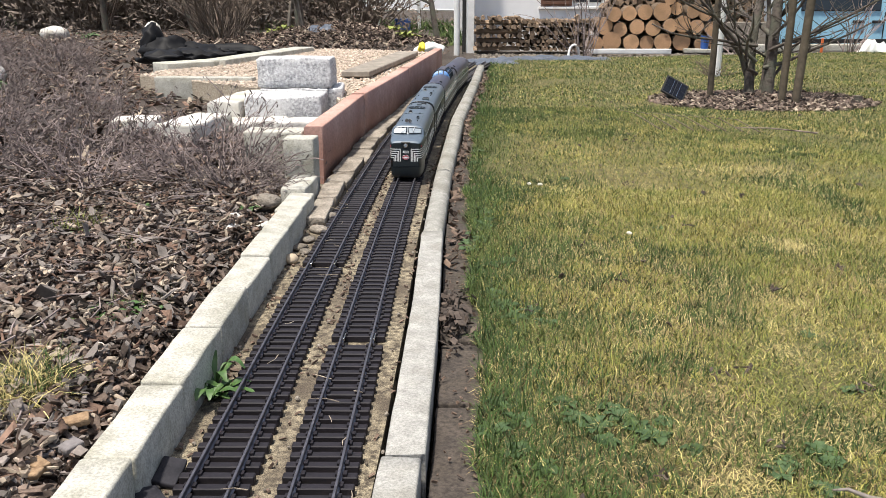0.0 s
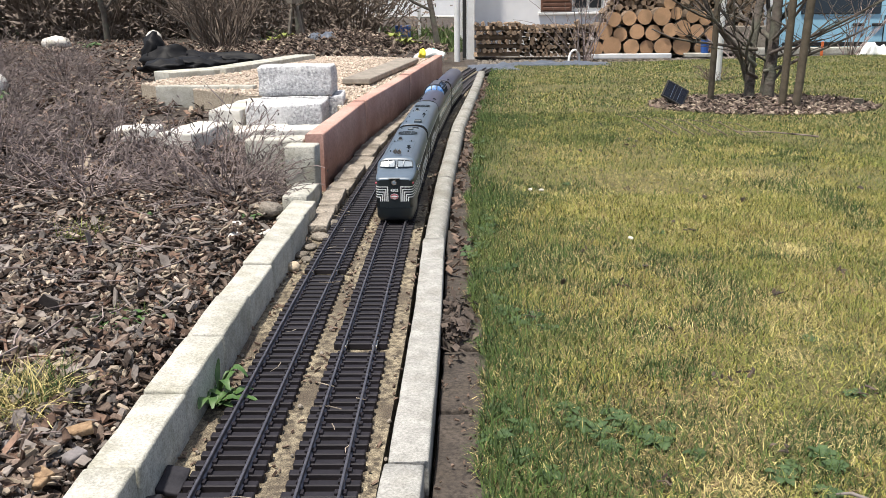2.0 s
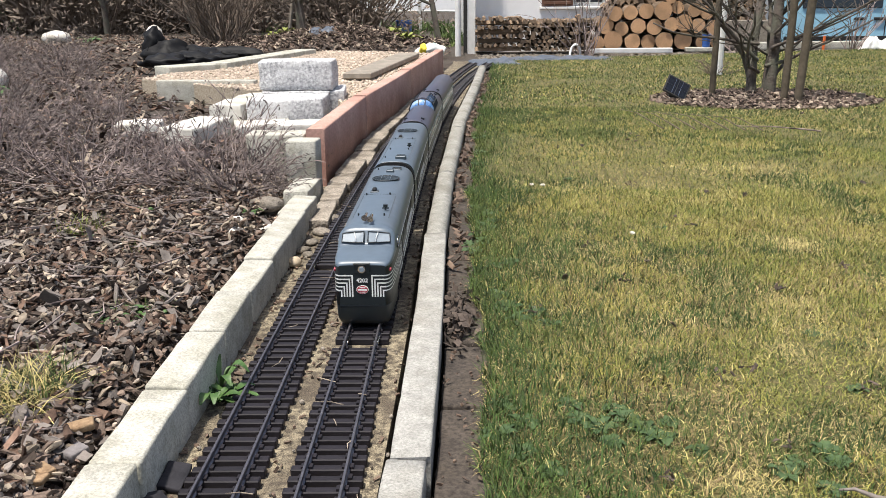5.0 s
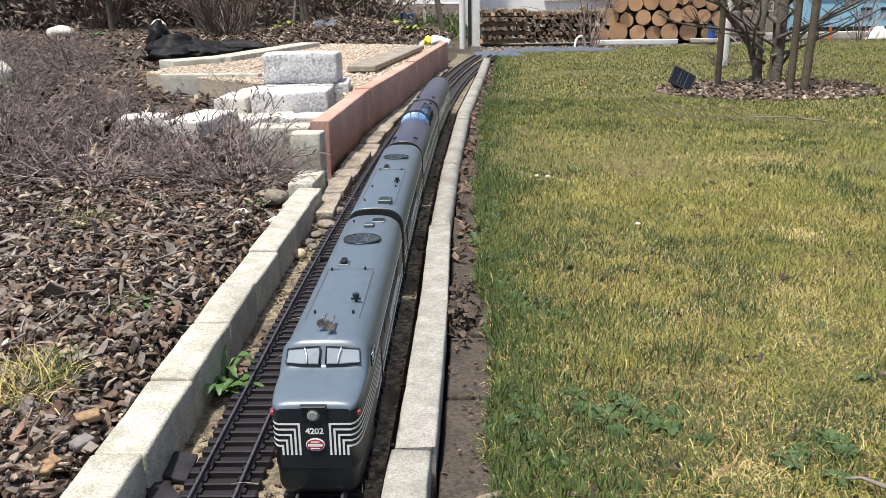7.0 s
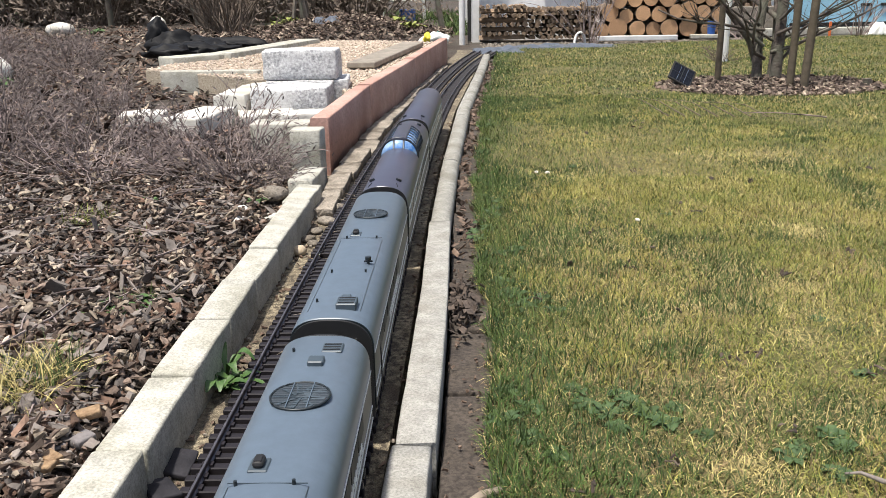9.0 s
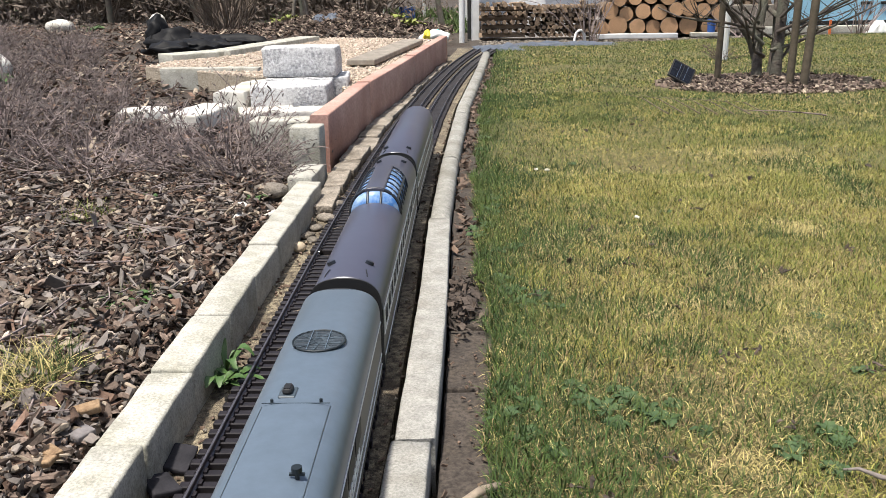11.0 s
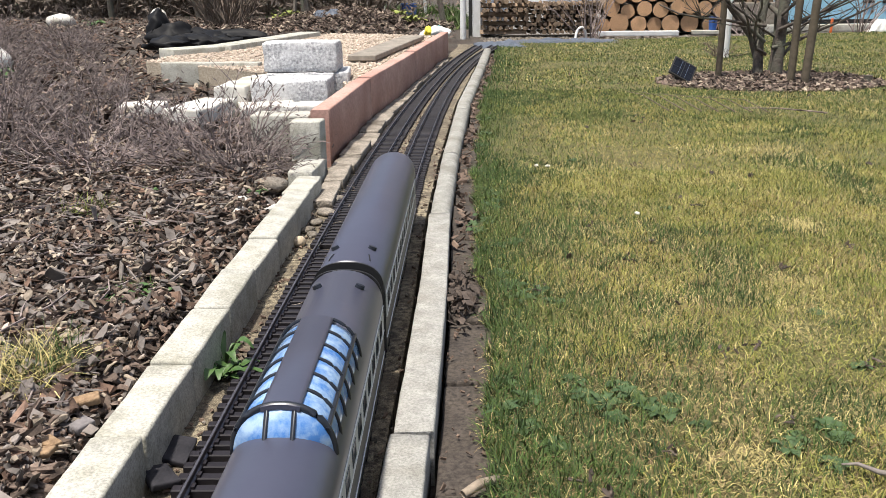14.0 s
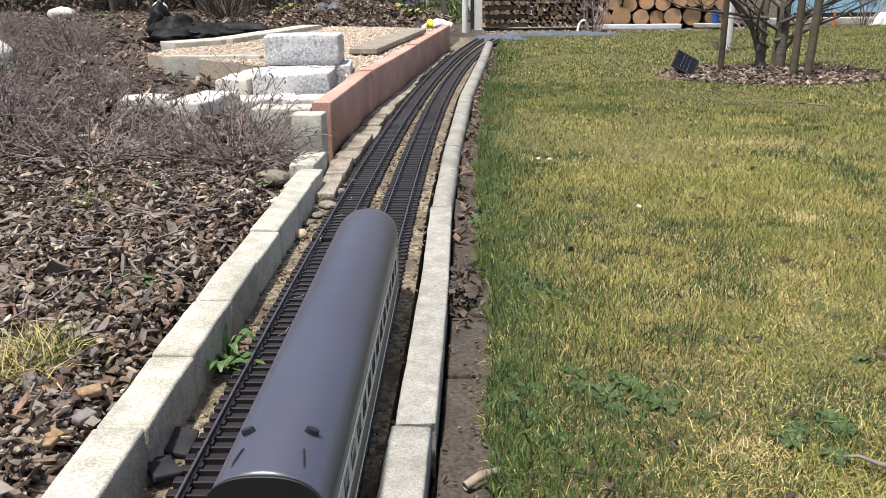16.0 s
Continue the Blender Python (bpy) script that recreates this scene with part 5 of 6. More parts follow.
    for s in (-1, 1):
        ob = part("cab_window", boxbm(s * 0.0488 - 0.001, s * 0.0488 + 0.001, y0 + 0.1, y0 + 0.13, 0.1235, 0.138, bevel=0.0008), M_GLASS, root, "dark cab side window")
        rib(ob, "window_frame", [(s * 0.0502, y0 + 0.1, 0.1235), (s * 0.0502, y0 + 0.13, 0.1235), (s * 0.0502, y0 + 0.13, 0.138), (s * 0.0502, y0 + 0.1, 0.138), (s * 0.0502, y0 + 0.1, 0.1235)], 0.0008, M_STEEL)
    loco_sides(root, y0 + 0.14, -y0)
    loco_roof(root, y0, "cab")
    end_door(root, -y0, False)
    ws = bogie(root, y0 + 0.14, (-0.055, 0, 0.055), 0.055) + bogie(root, -y0 - 0.11, (-0.055, 0, 0.055), 0.055)
    return root, ws


def make_booster(L):
    root = tagged(empty("booster_locomotive"), "grey cabless model diesel booster unit with white side lines", "model locomotive", "model train")
    y0 = -L / 2
    secs = [ring(0.049, 0.05, 0.122, 0.1635, y0, 3), ring(0.049, 0.05, 0.122, 0.165, y0 + 0.004, 3), ring(0.049, 0.05, 0.122, 0.165, 0, 3), ring(0.049, 0.05, 0.122, 0.165, -y0 - 0.004, 3), ring(0.049, 0.05, 0.122, 0.1635, -y0, 3)]
    shell(root, secs, M_LROOF, M_LDARK, 0.12, "slate grey roof over charcoal sides")
    part("underframe", boxbm(-0.035, 0.035, y0 + 0.005, -y0 - 0.005, 0.042, 0.056), M_BLK, root)
    loco_sides(root, y0 + 0.003, -y0 - 0.003)
    loco_roof(root, y0, "booster")
    end_door(root, y0, True)
    end_door(root, -y0, False)
    ws = bogie(root, y0 + 0.11, (-0.055, 0, 0.055), 0.055) + bogie(root, -y0 - 0.11, (-0.055, 0, 0.055), 0.055)
    return root, ws


def make_coach(L, name, label, dome, tail):
    root = tagged(empty(name), label, "model coach", "model train")
    y0 = -L / 2
    zs, e, hw = 0.119, 2.15, 0.049
    secs = [ring(hw * 0.985, 0.036, zs, 0.163, y0, e), ring(hw, 0.036, zs, 0.165, y0 + 0.004, e), ring(hw, 0.036, zs, 0.165, 0, e)]
    if tail:
        for d, k, top in ((0.1, 1, 0.165), (0.06, 0.985, 0.1645), (0.035, 0.93, 0.162), (0.018, 0.83, 0.157), (0.006, 0.68, 0.149), (0.0, 0.55, 0.141)):
            secs.append(ring(hw * k, 0.036, zs, top, -y0 - d, e))
    else:
        secs += [ring(hw, 0.036, zs, 0.165, -y0 - 0.004, e), ring(hw * 0.985, 0.036, zs, 0.163, -y0, e)]
    shell(root, secs, M_CROOF, M_LDARK, 0.1185, "charcoal roof over dark sides")
    ya, yb = y0 + 0.006, -y0 - (0.1 if tail else 0.006)
    line_side(root, ya, yb, 0.1165, hw + 0.0004)
    line_side(root, ya, yb, 0.0825, hw + 0.0004)
    line_side(root, ya, yb, 0.052, hw + 0.0004, 0.001)
    n = int((yb - ya) / 0.048)
    for s in (-1, 1):
        band = part("window_band", boxbm(s * hw - 0.0005, s * hw + 0.0005, ya, yb, 0.0835, 0.1155), M_BAND, root, "silver-grey window band")
        for k in range(n):
            a = ya + 0.02 + k * (yb - ya - 0.03) / n
            part("window", boxbm(s * (hw + 0.0002) - 0.0009, s * (hw + 0.0002) + 0.0009, a, a + 0.026, 0.09, 0.109, bevel=0.0005), M_VANGLASS, band, "dark coach window")
        for yy in (y0 + 0.067, -y0 - 0.055):
            if not (tail and yy > 0):
                bm = cyl(bmesh.new(), 0.0055, 0.0045, Matrix.Translation((s * 0.0265, yy, 0.1615)) @ pose(0, 0, 0, 0, s * 22, 0) @ Matrix.Diagonal((1.15, 0.6, 1, 1)), 18, 0.0048)
                part("roof_vent", bm, M_DOMEFR, root, "small dark oval roof vent")
        rib(root, "grab_iron", [(s * 0.028, y0 + 0.018, 0.1575), (s * 0.0275, y0 + 0.022, 0.1598), (s * 0.0245, y0 + 0.038, 0.1612), (s * 0.024, y0 + 0.042, 0.1595)], 0.0008, M_BLK)
    part("underframe", boxbm(-0.034, 0.034, y0 + 0.01, -y0 - 0.03, 0.03, 0.045), M_BLK, root)
    end_door(root, y0, True)
    if not tail:
        end_door(root, -y0, False)
    if dome:
        a, b = y0 + 0.377, y0 + 0.592
        hwd, zsd, zcd = 0.0425, 0.139, 0.1845
        ds = [ring(hwd * 0.98, 0.13, zsd - 0.004, 0.158, a, 2.2), ring(hwd, 0.13, zsd, zcd - 0.003, a + 0.02, 2.2), ring(hwd, 0.13, zsd, zcd, a + 0.026, 2.2), ring(hwd, 0.13, zsd, zcd, b - 0.012, 2.2), ring(hwd, 0.13, zsd, zcd - 0.004, b, 2.2), ring(hwd * 0.97, 0.13, zsd - 0.004, 0.166, b + 0.02, 2.2), ring(hwd * 0.95, 0.13, zsd - 0.006, 0.156, b + 0.034, 2.2)]
        ds[0] = [(x, y + 0.022 * min(1, (x / hwd) ** 2), z) for x, y, z in ds[0]]
        part("dome_glass", loft(ds[:5]), M_DOMEGL, root, "blue-tinted curved observation dome glass with reflections coloured in")
        part("dome_tail", loft([ring(hwd + 0.001, 0.13, zsd, zcd - 0.0035, b - 0.001, 2.2)] + ds[5:]), M_CROOF, root, "dark cowl behind the dome")
        for k in range(7):
            yy = a + 0.024 + (b - a - 0.024) * k / 6
            rg = ring(hwd + 0.0008, 0.13, zsd, zcd + 0.0008, yy, 2.2)[2:-2]
            rib(root, "dome_rib", rg, 0.0019 if k else 0.0033, M_DOMEFR, "dark dome rib")
        # crown panel, standing proud of the ribs
        secs = []
        for yy in (a + 0.02, a + 0.03, b, b + 0.016):
            top = zcd + 0.003 - (0.012 if yy > b + 0.01 else 0)
            xs = [-0.0165 + 0.0033 * i for i in range(11)]
            upper = [(x, yy, top - 0.0028 * (x / 0.0165) ** 2) for x in xs]
            secs.append(upper + [(x, yy, z - 0.0045) for x, _, z in upper[::-1]])
        part("dome_roof_panel", loft(secs), M_CROOF, root, "dark panel along the dome's crown")
        for s in (-1, 1):
            r2 = ring(hwd + 0.0008, 0.13, zsd, zcd + 0.0008, 0, 2.2)
            q = min(r2[2:-2], key=lambda p: abs(p[0] - s * 0.037))
            rib(root, "dome_rail", [(q[0], a + 0.02, q[2]), (q[0], b + 0.004, q[2])], 0.0024, M_DOMEFR)
            idx = min(range(len(ds[0])), key=lambda i: abs(ds[2][i][0] - s * 0.0105) + (0 if ds[2][i][2] > 0.15 else 1))
            rib(root, "dome_mullion", [(s * 0.0115, r3[idx][1] - 0.0012, r3[idx][2] + 0.0006) for r3 in ds[:3]], 0.0021, M_DOMEFR, "dark dome windscreen mullion")
        rib(root, "dome_sill", [Vector(p) + Vector((0, -0.0012, 0)) for p in ds[0][2:-2]], 0.0021, M_DOMEFR)
    ws = bogie(root, y0 + 0.12, (-0.038, 0.038), 0.038) + bogie(root, -y0 - 0.12, (-0.038, 0.038), 0.038)
    return root, ws


TRAIN = [(*make_cab_unit(0.608), 0.0, 0.608, 0.14, 0.11), (*make_booster(0.62), 0.655, 1.275, 0.11, 0.11),
         (*make_coach(0.804, "dome_coach", "dark model passenger coach with glazed observation dome", True, False), 1.318, 2.122, 0.12, 0.12),
         (*make_coach(0.79, "observation_coach", "dark model passenger coach with a rounded tail", False, True), 2.157, 2.947, 0.12, 0.12)]


def motions():
    """The train rolls towards the viewer; its wheels turn with the way it goes."""
    for root, wheels, front, rear, b0, b1 in TRAIN:
        L = rear - front
        rows = []
        for k in range(33):
            t = k * 0.5
            s = float(np.polyval(RUN, t)) + front
            pa, pb = s + b0, s + L - b1
            a, b = Vector((right_x(max(pa, 0.2)), pa, 0)), Vector((right_x(max(pb, 0.2)), pb, 0))
            d = (b - a).normalized()
            mid = a + d * (L / 2 - b0)
            rows.append((t, Matrix.Translation(mid) @ Matrix.Rotation(math.atan2(-d.x, d.y), 4, "Z")))
        walk(root, rows)
        for w in wheels:
            y, z = w.matrix_basis.translation.y, w.matrix_basis.translation.z
            spin = []
            for k in range(193):
                t = k / 12
                way = float(np.polyval(RUN, 0) - np.polyval(RUN, t))
                spin.append((t, pose(0, y, z, math.degrees(way / 0.0162), 0, 0)))
            walk(w, spin)



# ---------------------------------------------------------------- young tree with stakes
def grow(v, f, rnd, p, d, ln, r, level, seg):
    """A crooked limb with side limbs."""
    pts, rad = [p], [r]
    n = 5
    for k in range(n):
        d = (d + Vector((rnd.gauss(0, 0.13), rnd.gauss(0, 0.13), rnd.gauss(0.03, 0.08)))).normalized()
        pts.append(pts[-1] + d * ln / n)
        rad.append(r * (1 - 0.6 * (k + 1) / n))
    tube(v, f, pts, rad, seg)
    if level:
        for _ in range(5 if level > 1 else 4):
            k = rnd.choice((1, 2, 3, 4, 5))
            a = rnd.uniform(0, 6.28)
            side = (Vector((math.cos(a), math.sin(a), rnd.uniform(-0.1, 0.7))) + d * 0.4).normalized()
            grow(v, f, rnd, pts[k], side, ln * rnd.uniform(0.35, 0.6), rad[k] * 0.55, level - 1, max(4, seg - 2))


def limb_mesh(seed, p, d, ln, r, level, seg=9):
    v, f = [], []
    grow(v, f, random.Random(seed), Vector(p), Vector(d).normalized(), ln, r, level, seg)
    return raw("limb", v, f, True)


tree = tagged(empty("young_tree", pose(1.63, 4.42, 0)), "leafless multi-stemmed young tree with twiggy branches in mulch", "tree")
for s, p, d, ln, r in ((3, (-0.05, 0.0, -0.02), (0.02, 0.05, 1), 1.5, 0.027), (4, (0.035, -0.02, -0.02), (0.03, 0, 1), 1.7, 0.03), (5, (0.0, 0.06, -0.02), (-0.25, 0.1, 1), 1.3, 0.015), (12, (0.02, 0.03, -0.02), (0.3, 0.1, 1), 1.2, 0.014)):
    piece("trunk", limb_mesh(s, p, d, ln, r, 2), M_TRUNK, tree)
for s, p, d, ln, r in ((21, (0.0, -0.02, 0.17), (0.9, -0.25, 0.3), 0.55, 0.011), (22, (-0.04, -0.02, 0.2), (-0.9, -0.2, 0.35), 0.6, 0.011), (23, (0.02, -0.03, 0.26), (0.7, -0.5, 0.5), 0.6, 0.01), (24, (-0.03, -0.02, 0.14), (-0.8, -0.5, 0.25), 0.5, 0.01),
                       (25, (0.05, 0, 0.1), (0.8, 0.3, 0.5), 0.6, 0.01), (26, (-0.06, 0, 0.3), (-0.7, 0.2, 0.6), 0.6, 0.01), (27, (0.03, -0.03, 0.33), (0.5, -0.5, 0.6), 0.5, 0.009), (28, (-0.04, -0.02, 0.28), (-0.95, -0.1, 0.1), 0.55, 0.009)):
    piece("branch", limb_mesh(s, p, d, ln, r, 2, 6), M_TRUNK, tree)
for x, y, lx, ly, r in ((1.372, 4.4, -0.005, 0.01, 0.016), (1.652, 4.17, 0.0, 0.0, 0.018), (1.702, 4.13, 0.05, 0.02, 0.02)):
    v, f = [], []
    tube(v, f, [(0, 0, -0.05), (lx * 0.5 + 0.004, ly * 0.5, 0.6), (lx, ly, 1.25), (lx * 1.3, ly * 1.3, 1.6)], [r, r * 0.97, r * 0.95, r * 0.93], 10)
    ob = piece("tree_stake", raw("tree_stake", v, f, True), M_STAKE, m=pose(x, y, 0))
    tagged(ob, "round brown wooden stake supporting the young tree", "stake", "tree stakes")


def on_ring():
    a, q = random.uniform(0, 6.28), math.sqrt(random.random())
    x, y = 1.62 + 0.56 * q * math.cos(a), 4.35 + 0.4 * q * math.sin(a)
    return (x, y, 0.004 + 0.03 * (1 - q) + random.uniform(0, 0.012))


scatter("bark_mulch", 2600, on_ring, CHIP, lambda: (random.uniform(0.015, 0.05), random.uniform(0.01, 0.025), random.uniform(0.004, 0.01)), M_BARK, "bark mulch ring round the tree", "mulch", 0.4)
scatter("wood_chips", 900, on_ring, CHIP, lambda: (random.uniform(0.015, 0.045), random.uniform(0.01, 0.02), random.uniform(0.003, 0.008)), M_BARKLT, "pale chips in the mulch ring", "wood chips", 0.4)
ob = part("stump", cyl(bmesh.new(), 0.024, 0.045, pose(0, 0, 0.0225), 12, 0.02), M_TRUNK)
ob.matrix_basis = pose(2.07, 4.26, 0.0)
tagged(ob, "short dark cut stump in the mulch ring", "stump")

solar = tagged(empty("solar_lamp", pose(1.162, 4.3, 0.005)), "tilted black solar panel lamp standing in the grass", "solar lamp")
tilt = pose(0, 0, 0.07, 62, 0, 12) @ pose(0, 0, 0, 0, 0, -32)
part("panel", boxbm(-0.062, 0.062, -0.05, 0.05, -0.006, 0.006, bevel=0.003, m=tilt), M_RUBBER, solar, "black plastic panel frame")
for i in range(2):
    for j in range(2):
        part("solar_cell", boxbm(-0.055 + 0.056 * i, -0.003 + 0.056 * i, -0.041 + 0.042 * j, -0.001 + 0.042 * j, 0.0055, 0.0072, m=tilt), M_SOLAR, solar, "dark glossy solar cell")
for i in (-0.018, 0.02):
    part("grid_line", boxbm(i - 0.0008, i + 0.0008, -0.04, 0.04, 0.0074, 0.008, m=tilt), M_STEEL, solar, "thin silver contact line")
part("stem", cyl(bmesh.new(), 0.006, 0.07, pose(0, 0.01, 0.03), 8), M_RUBBER, solar)
part("lamp_head", boxbm(-0.03, 0.03, 0.015, 0.05, 0.02, 0.05, bevel=0.006), M_RUBBER, solar)

fallen = tagged(empty("fallen_branch"), "thin bare pruned branch lying on the lawn", "branch")
v, f = [], []
grow(v, f, random.Random(41), Vector((1.42, 3.2, 0.025)), Vector((-1, 0.0, 0.0)), 0.34, 0.0035, 0, 5)
piece("main_stem", raw("main_stem", v, f, True), M_TWIG, fallen)
for k in range(7):
    v, f = [], []
    p = Vector((1.2 - 0.06 * k, 3.2 + 0.01 * k, 0.03))
    tube(v, f, [p, p + Vector((-0.05, 0.12 + 0.02 * k, 0.03)), p + Vector((-0.08, 0.26 + 0.03 * k, 0.02))], [0.0022, 0.0018, 0.001], 4)
    piece("twig", raw("twig", v, f, True), M_STEM, fallen)
v, f = [], []
tube(v, f, [(0.012, 0.765, 0.006), (0.03, 0.779, 0.01), (0.05, 0.79, 0.009)], [0.005, 0.0056, 0.0045], 8)
tagged(piece("stick", raw("stick", v, f, True), M_BARKLT), "short pale broken stick beside the kerb", "stick")
v, f = [], []
tube(v, f, [(0.53, 0.745, 0.02), (0.47, 0.768, 0.024), (0.45, 0.778, 0.022), (0.436, 0.798, 0.02), (0.42, 0.8, 0.018)], [0.003, 0.0027, 0.003, 0.002, 0.0012], 7)
tagged(piece("stick", raw("stick", v, f, True), M_STONEGREY), "grey crooked twig lying on the lawn", "stick")

# white post with a climbing stem
post = tagged(empty("garden_post", pose(1.815, 5.75, 0)), "white-painted garden post with a bare climber at its foot", "post")
part("shaft", cyl(bmesh.new(), 0.034, 1.9, pose(0, 0, 0.93), 14), M_WPAINT, post)
v, f, tips = shrub_mesh(61, 26, 0.16, 0.16, 3, 0.003)
piece("climber", raw("climber", v, f), M_STEM, post, "dark dry climber stems")

# ---------------------------------------------------------------- house
house = tagged(empty("house", pose(1.7, 8.85, 0)), "white rendered house with a brown shutter and white window", "house")
for nm, b in (("wall", (-1.45, -0.72, 0, 0.3, -0.05, 3.0)), ("wall", (-0.72, -0.08, 0, 0.3, -0.05, 0.41)), ("wall", (-0.72, -0.08, 0, 0.3, 1.35, 3.0)), ("wall", (-0.08, 1.7, 0, 0.3, -0.05, 3.0)), ("wall", (-1.45, -1.15, 0.3, 5, -0.05, 3.0)), ("wall", (1.4, 1.7, 0.3, 5, -0.05, 3.0))):
    part(nm, boxbm(*b), M_WHITE, house)
part("corner_pilaster", boxbm(-1.47, -1.39, -0.3, 0.0, -0.05, 3.0, bevel=0.006), M_WPAINT, house, "white corner pilaster")
# added dark strip: stands in for the dark gap between downpipe and pilaster
part("dark_gap_strip", boxbm(-1.505, -1.472, -0.12, 0.02, -0.05, 3.0, bevel=0.004), M_RUBBER, house, "dark narrow strip added for the dark gap beside the downpipe")
part("downpipe", cyl(bmesh.new(), 0.03, 3.0, pose(-1.565, -0.35, 1.45), 16), M_WPAINT, house, "white downpipe")
win = part("window", boxbm(-0.4, -0.08, 0.08, 0.12, 0.41, 1.35), M_WPAINT, house, "white window frame")
part("pane", boxbm(-0.37, -0.25, 0.07, 0.1, 0.45, 1.3), M_GLASS, win)
part("pane", boxbm(-0.22, -0.1, 0.07, 0.1, 0.45, 1.3), M_GLASS, win)
part("sill", boxbm(-0.74, -0.06, -0.03, 0.1, 0.385, 0.408, bevel=0.003), M_WPAINT, house, "white window sill")
sh = part("shutter", boxbm(-0.72, -0.41, -0.025, 0.01, 0.415, 1.35, bevel=0.003), M_BROWN, house, "brown louvred shutter")
for k in range(22):
    part("louvre", boxbm(-0.70, -0.43, -0.034, -0.022, 0.43 + 0.041 * k, 0.458 + 0.041 * k, bevel=0.003), M_BROWN, sh)
roof = bmesh.new()
vs = [roof.verts.new(p) for p in ((-1.8, -0.5, 2.95), (2.0, -0.5, 2.95), (2.0, 2.6, 4.6), (-1.8, 2.6, 4.6), (2.0, 5.6, 2.95), (-1.8, 5.6, 2.95))]
roof.faces.new((vs[0], vs[1], vs[2], vs[3]))
roof.faces.new((vs[3], vs[2], vs[4], vs[5]))
bmesh.ops.solidify(roof, geom=roof.faces[:], thickness=0.12)
part("roof", roof, M_TERRA, house, "tiled roof")


# ---------------------------------------------------------------- firewood
def log_mesh(seed, sides):
    """A round or split billet of unit radius along y, bark outside and cut wood at the ends."""
    rnd = random.Random(seed)
    if sides > 8:
        outline = [((1 + rnd.uniform(-0.05, 0.05)) * math.cos(6.283 * k / sides), (1 + rnd.uniform(-0.05, 0.05)) * math.sin(6.283 * k / sides)) for k in range(sides)]
    else:
        outline = [((0.75 + rnd.uniform(0, 0.4)) * math.cos(6.283 * k / sides + rnd.uniform(-0.3, 0.3)), (0.75 + rnd.uniform(0, 0.4)) * math.sin(6.283 * k / sides)) for k in range(sides)]
    v = [(x, -0.5, z) for x, z in outline] + [(x, 0.5, z) for x, z in outline]
    n = sides
    fs = [tuple(range(n))[::-1], tuple(range(n, 2 * n))] + [(k, (k + 1) % n, n + (k + 1) % n, n + k) for k in range(n)]
    me = raw("log", v, fs)
    me.materials.append(M_LOG)
    me.materials.append(M_LOGEND)
    for p in me.polygons:
        p.material_index = 1 if p.index < 2 else 0
    return me


ROUNDS = [log_mesh(70 + k, 14) for k in range(4)]
SPLITS = [log_mesh(80 + k, 3 + k % 3) for k in range(6)]
for me in SPLITS:
    me.materials.clear()
    me.materials.append(M_SPLIT)
    me.materials.append(M_SPLITEND)


def woodpile(label, x, y):
    return tagged(empty("woodpile", pose(x, y, 0)), label, "woodpile", "firewood by the house")


def lay(root, me, x, y, z, r, ln, rz=0.0, ry=0.0):
    piece("log", me, None, root, m=pose(x, y, z, 0, ry, rz) @ Matrix.Diagonal((r, ln, r, 1)))


# crosswise stack
pile = woodpile("stack of split firewood laid crosswise against the white wall", 0.53, 8.5)
z = 0.0
for row in range(8):
    if row % 2 == 0:
        for k in range(2):
            lay(pile, SPLITS[(row + k) % 6], random.uniform(-0.02, 0.02), -0.08 + 0.13 * k, z + 0.022, 0.027, random.uniform(0.38, 0.46), 90 + random.uniform(-4, 4), random.uniform(0, 90))
    else:
        for k in range(8):
            lay(pile, SPLITS[(row + k) % 6], -0.2 + 0.056 * k + random.uniform(-0.008, 0.008), random.uniform(-0.02, 0.02), z + 0.022, random.uniform(0.022, 0.031), 0.3, random.uniform(-5, 5), random.uniform(0, 360))
    z += 0.041
# small billets, ends outwards
pile = woodpile("stack of small split firewood with cut ends showing", 1.08, 8.55)
for row in range(9):
    for k in range(16):
        top = 0.3 + 0.05 * noise.noise((k * 0.35, 0, 5))
        zz = 0.02 + row * 0.037
        if zz < top:
            lay(pile, SPLITS[(row * 5 + k) % 6], -0.34 + 0.044 * k + 0.02 * (row % 2) + random.uniform(-0.008, 0.008), random.uniform(-0.03, 0.03), zz, random.uniform(0.019, 0.029), 0.3, random.uniform(-6, 6), random.uniform(0, 360))
# large rounds
pile = woodpile("heap of thick freshly cut round logs with pale ends", 2.0, 8.6)
for x, z, r in ((-0.52, 0.07, 0.07), (-0.36, 0.095, 0.093), (-0.18, 0.08, 0.078), (-0.03, 0.075, 0.072), (0.13, 0.085, 0.085), (0.32, 0.09, 0.088), (0.5, 0.075, 0.075), (0.65, 0.07, 0.068),
                (-0.45, 0.235, 0.08), (-0.29, 0.2, 0.068), (-0.13, 0.225, 0.072), (0.03, 0.215, 0.075), (0.17, 0.24, 0.068), (0.31, 0.255, 0.078), (0.45, 0.225, 0.07), (0.59, 0.21, 0.07),
                (-0.36, 0.345, 0.07), (-0.2, 0.35, 0.068), (-0.05, 0.365, 0.072), (0.1, 0.37, 0.085), (0.24, 0.395, 0.06), (0.4, 0.37, 0.066), (0.53, 0.345, 0.065), (0.16, 0.49, 0.06)):
    lay(pile, ROUNDS[int(abs(x * 37 + z * 11)) % 4], x, random.uniform(-0.03, 0.03), z, r, 0.34, random.uniform(-4, 4), random.uniform(0, 360))
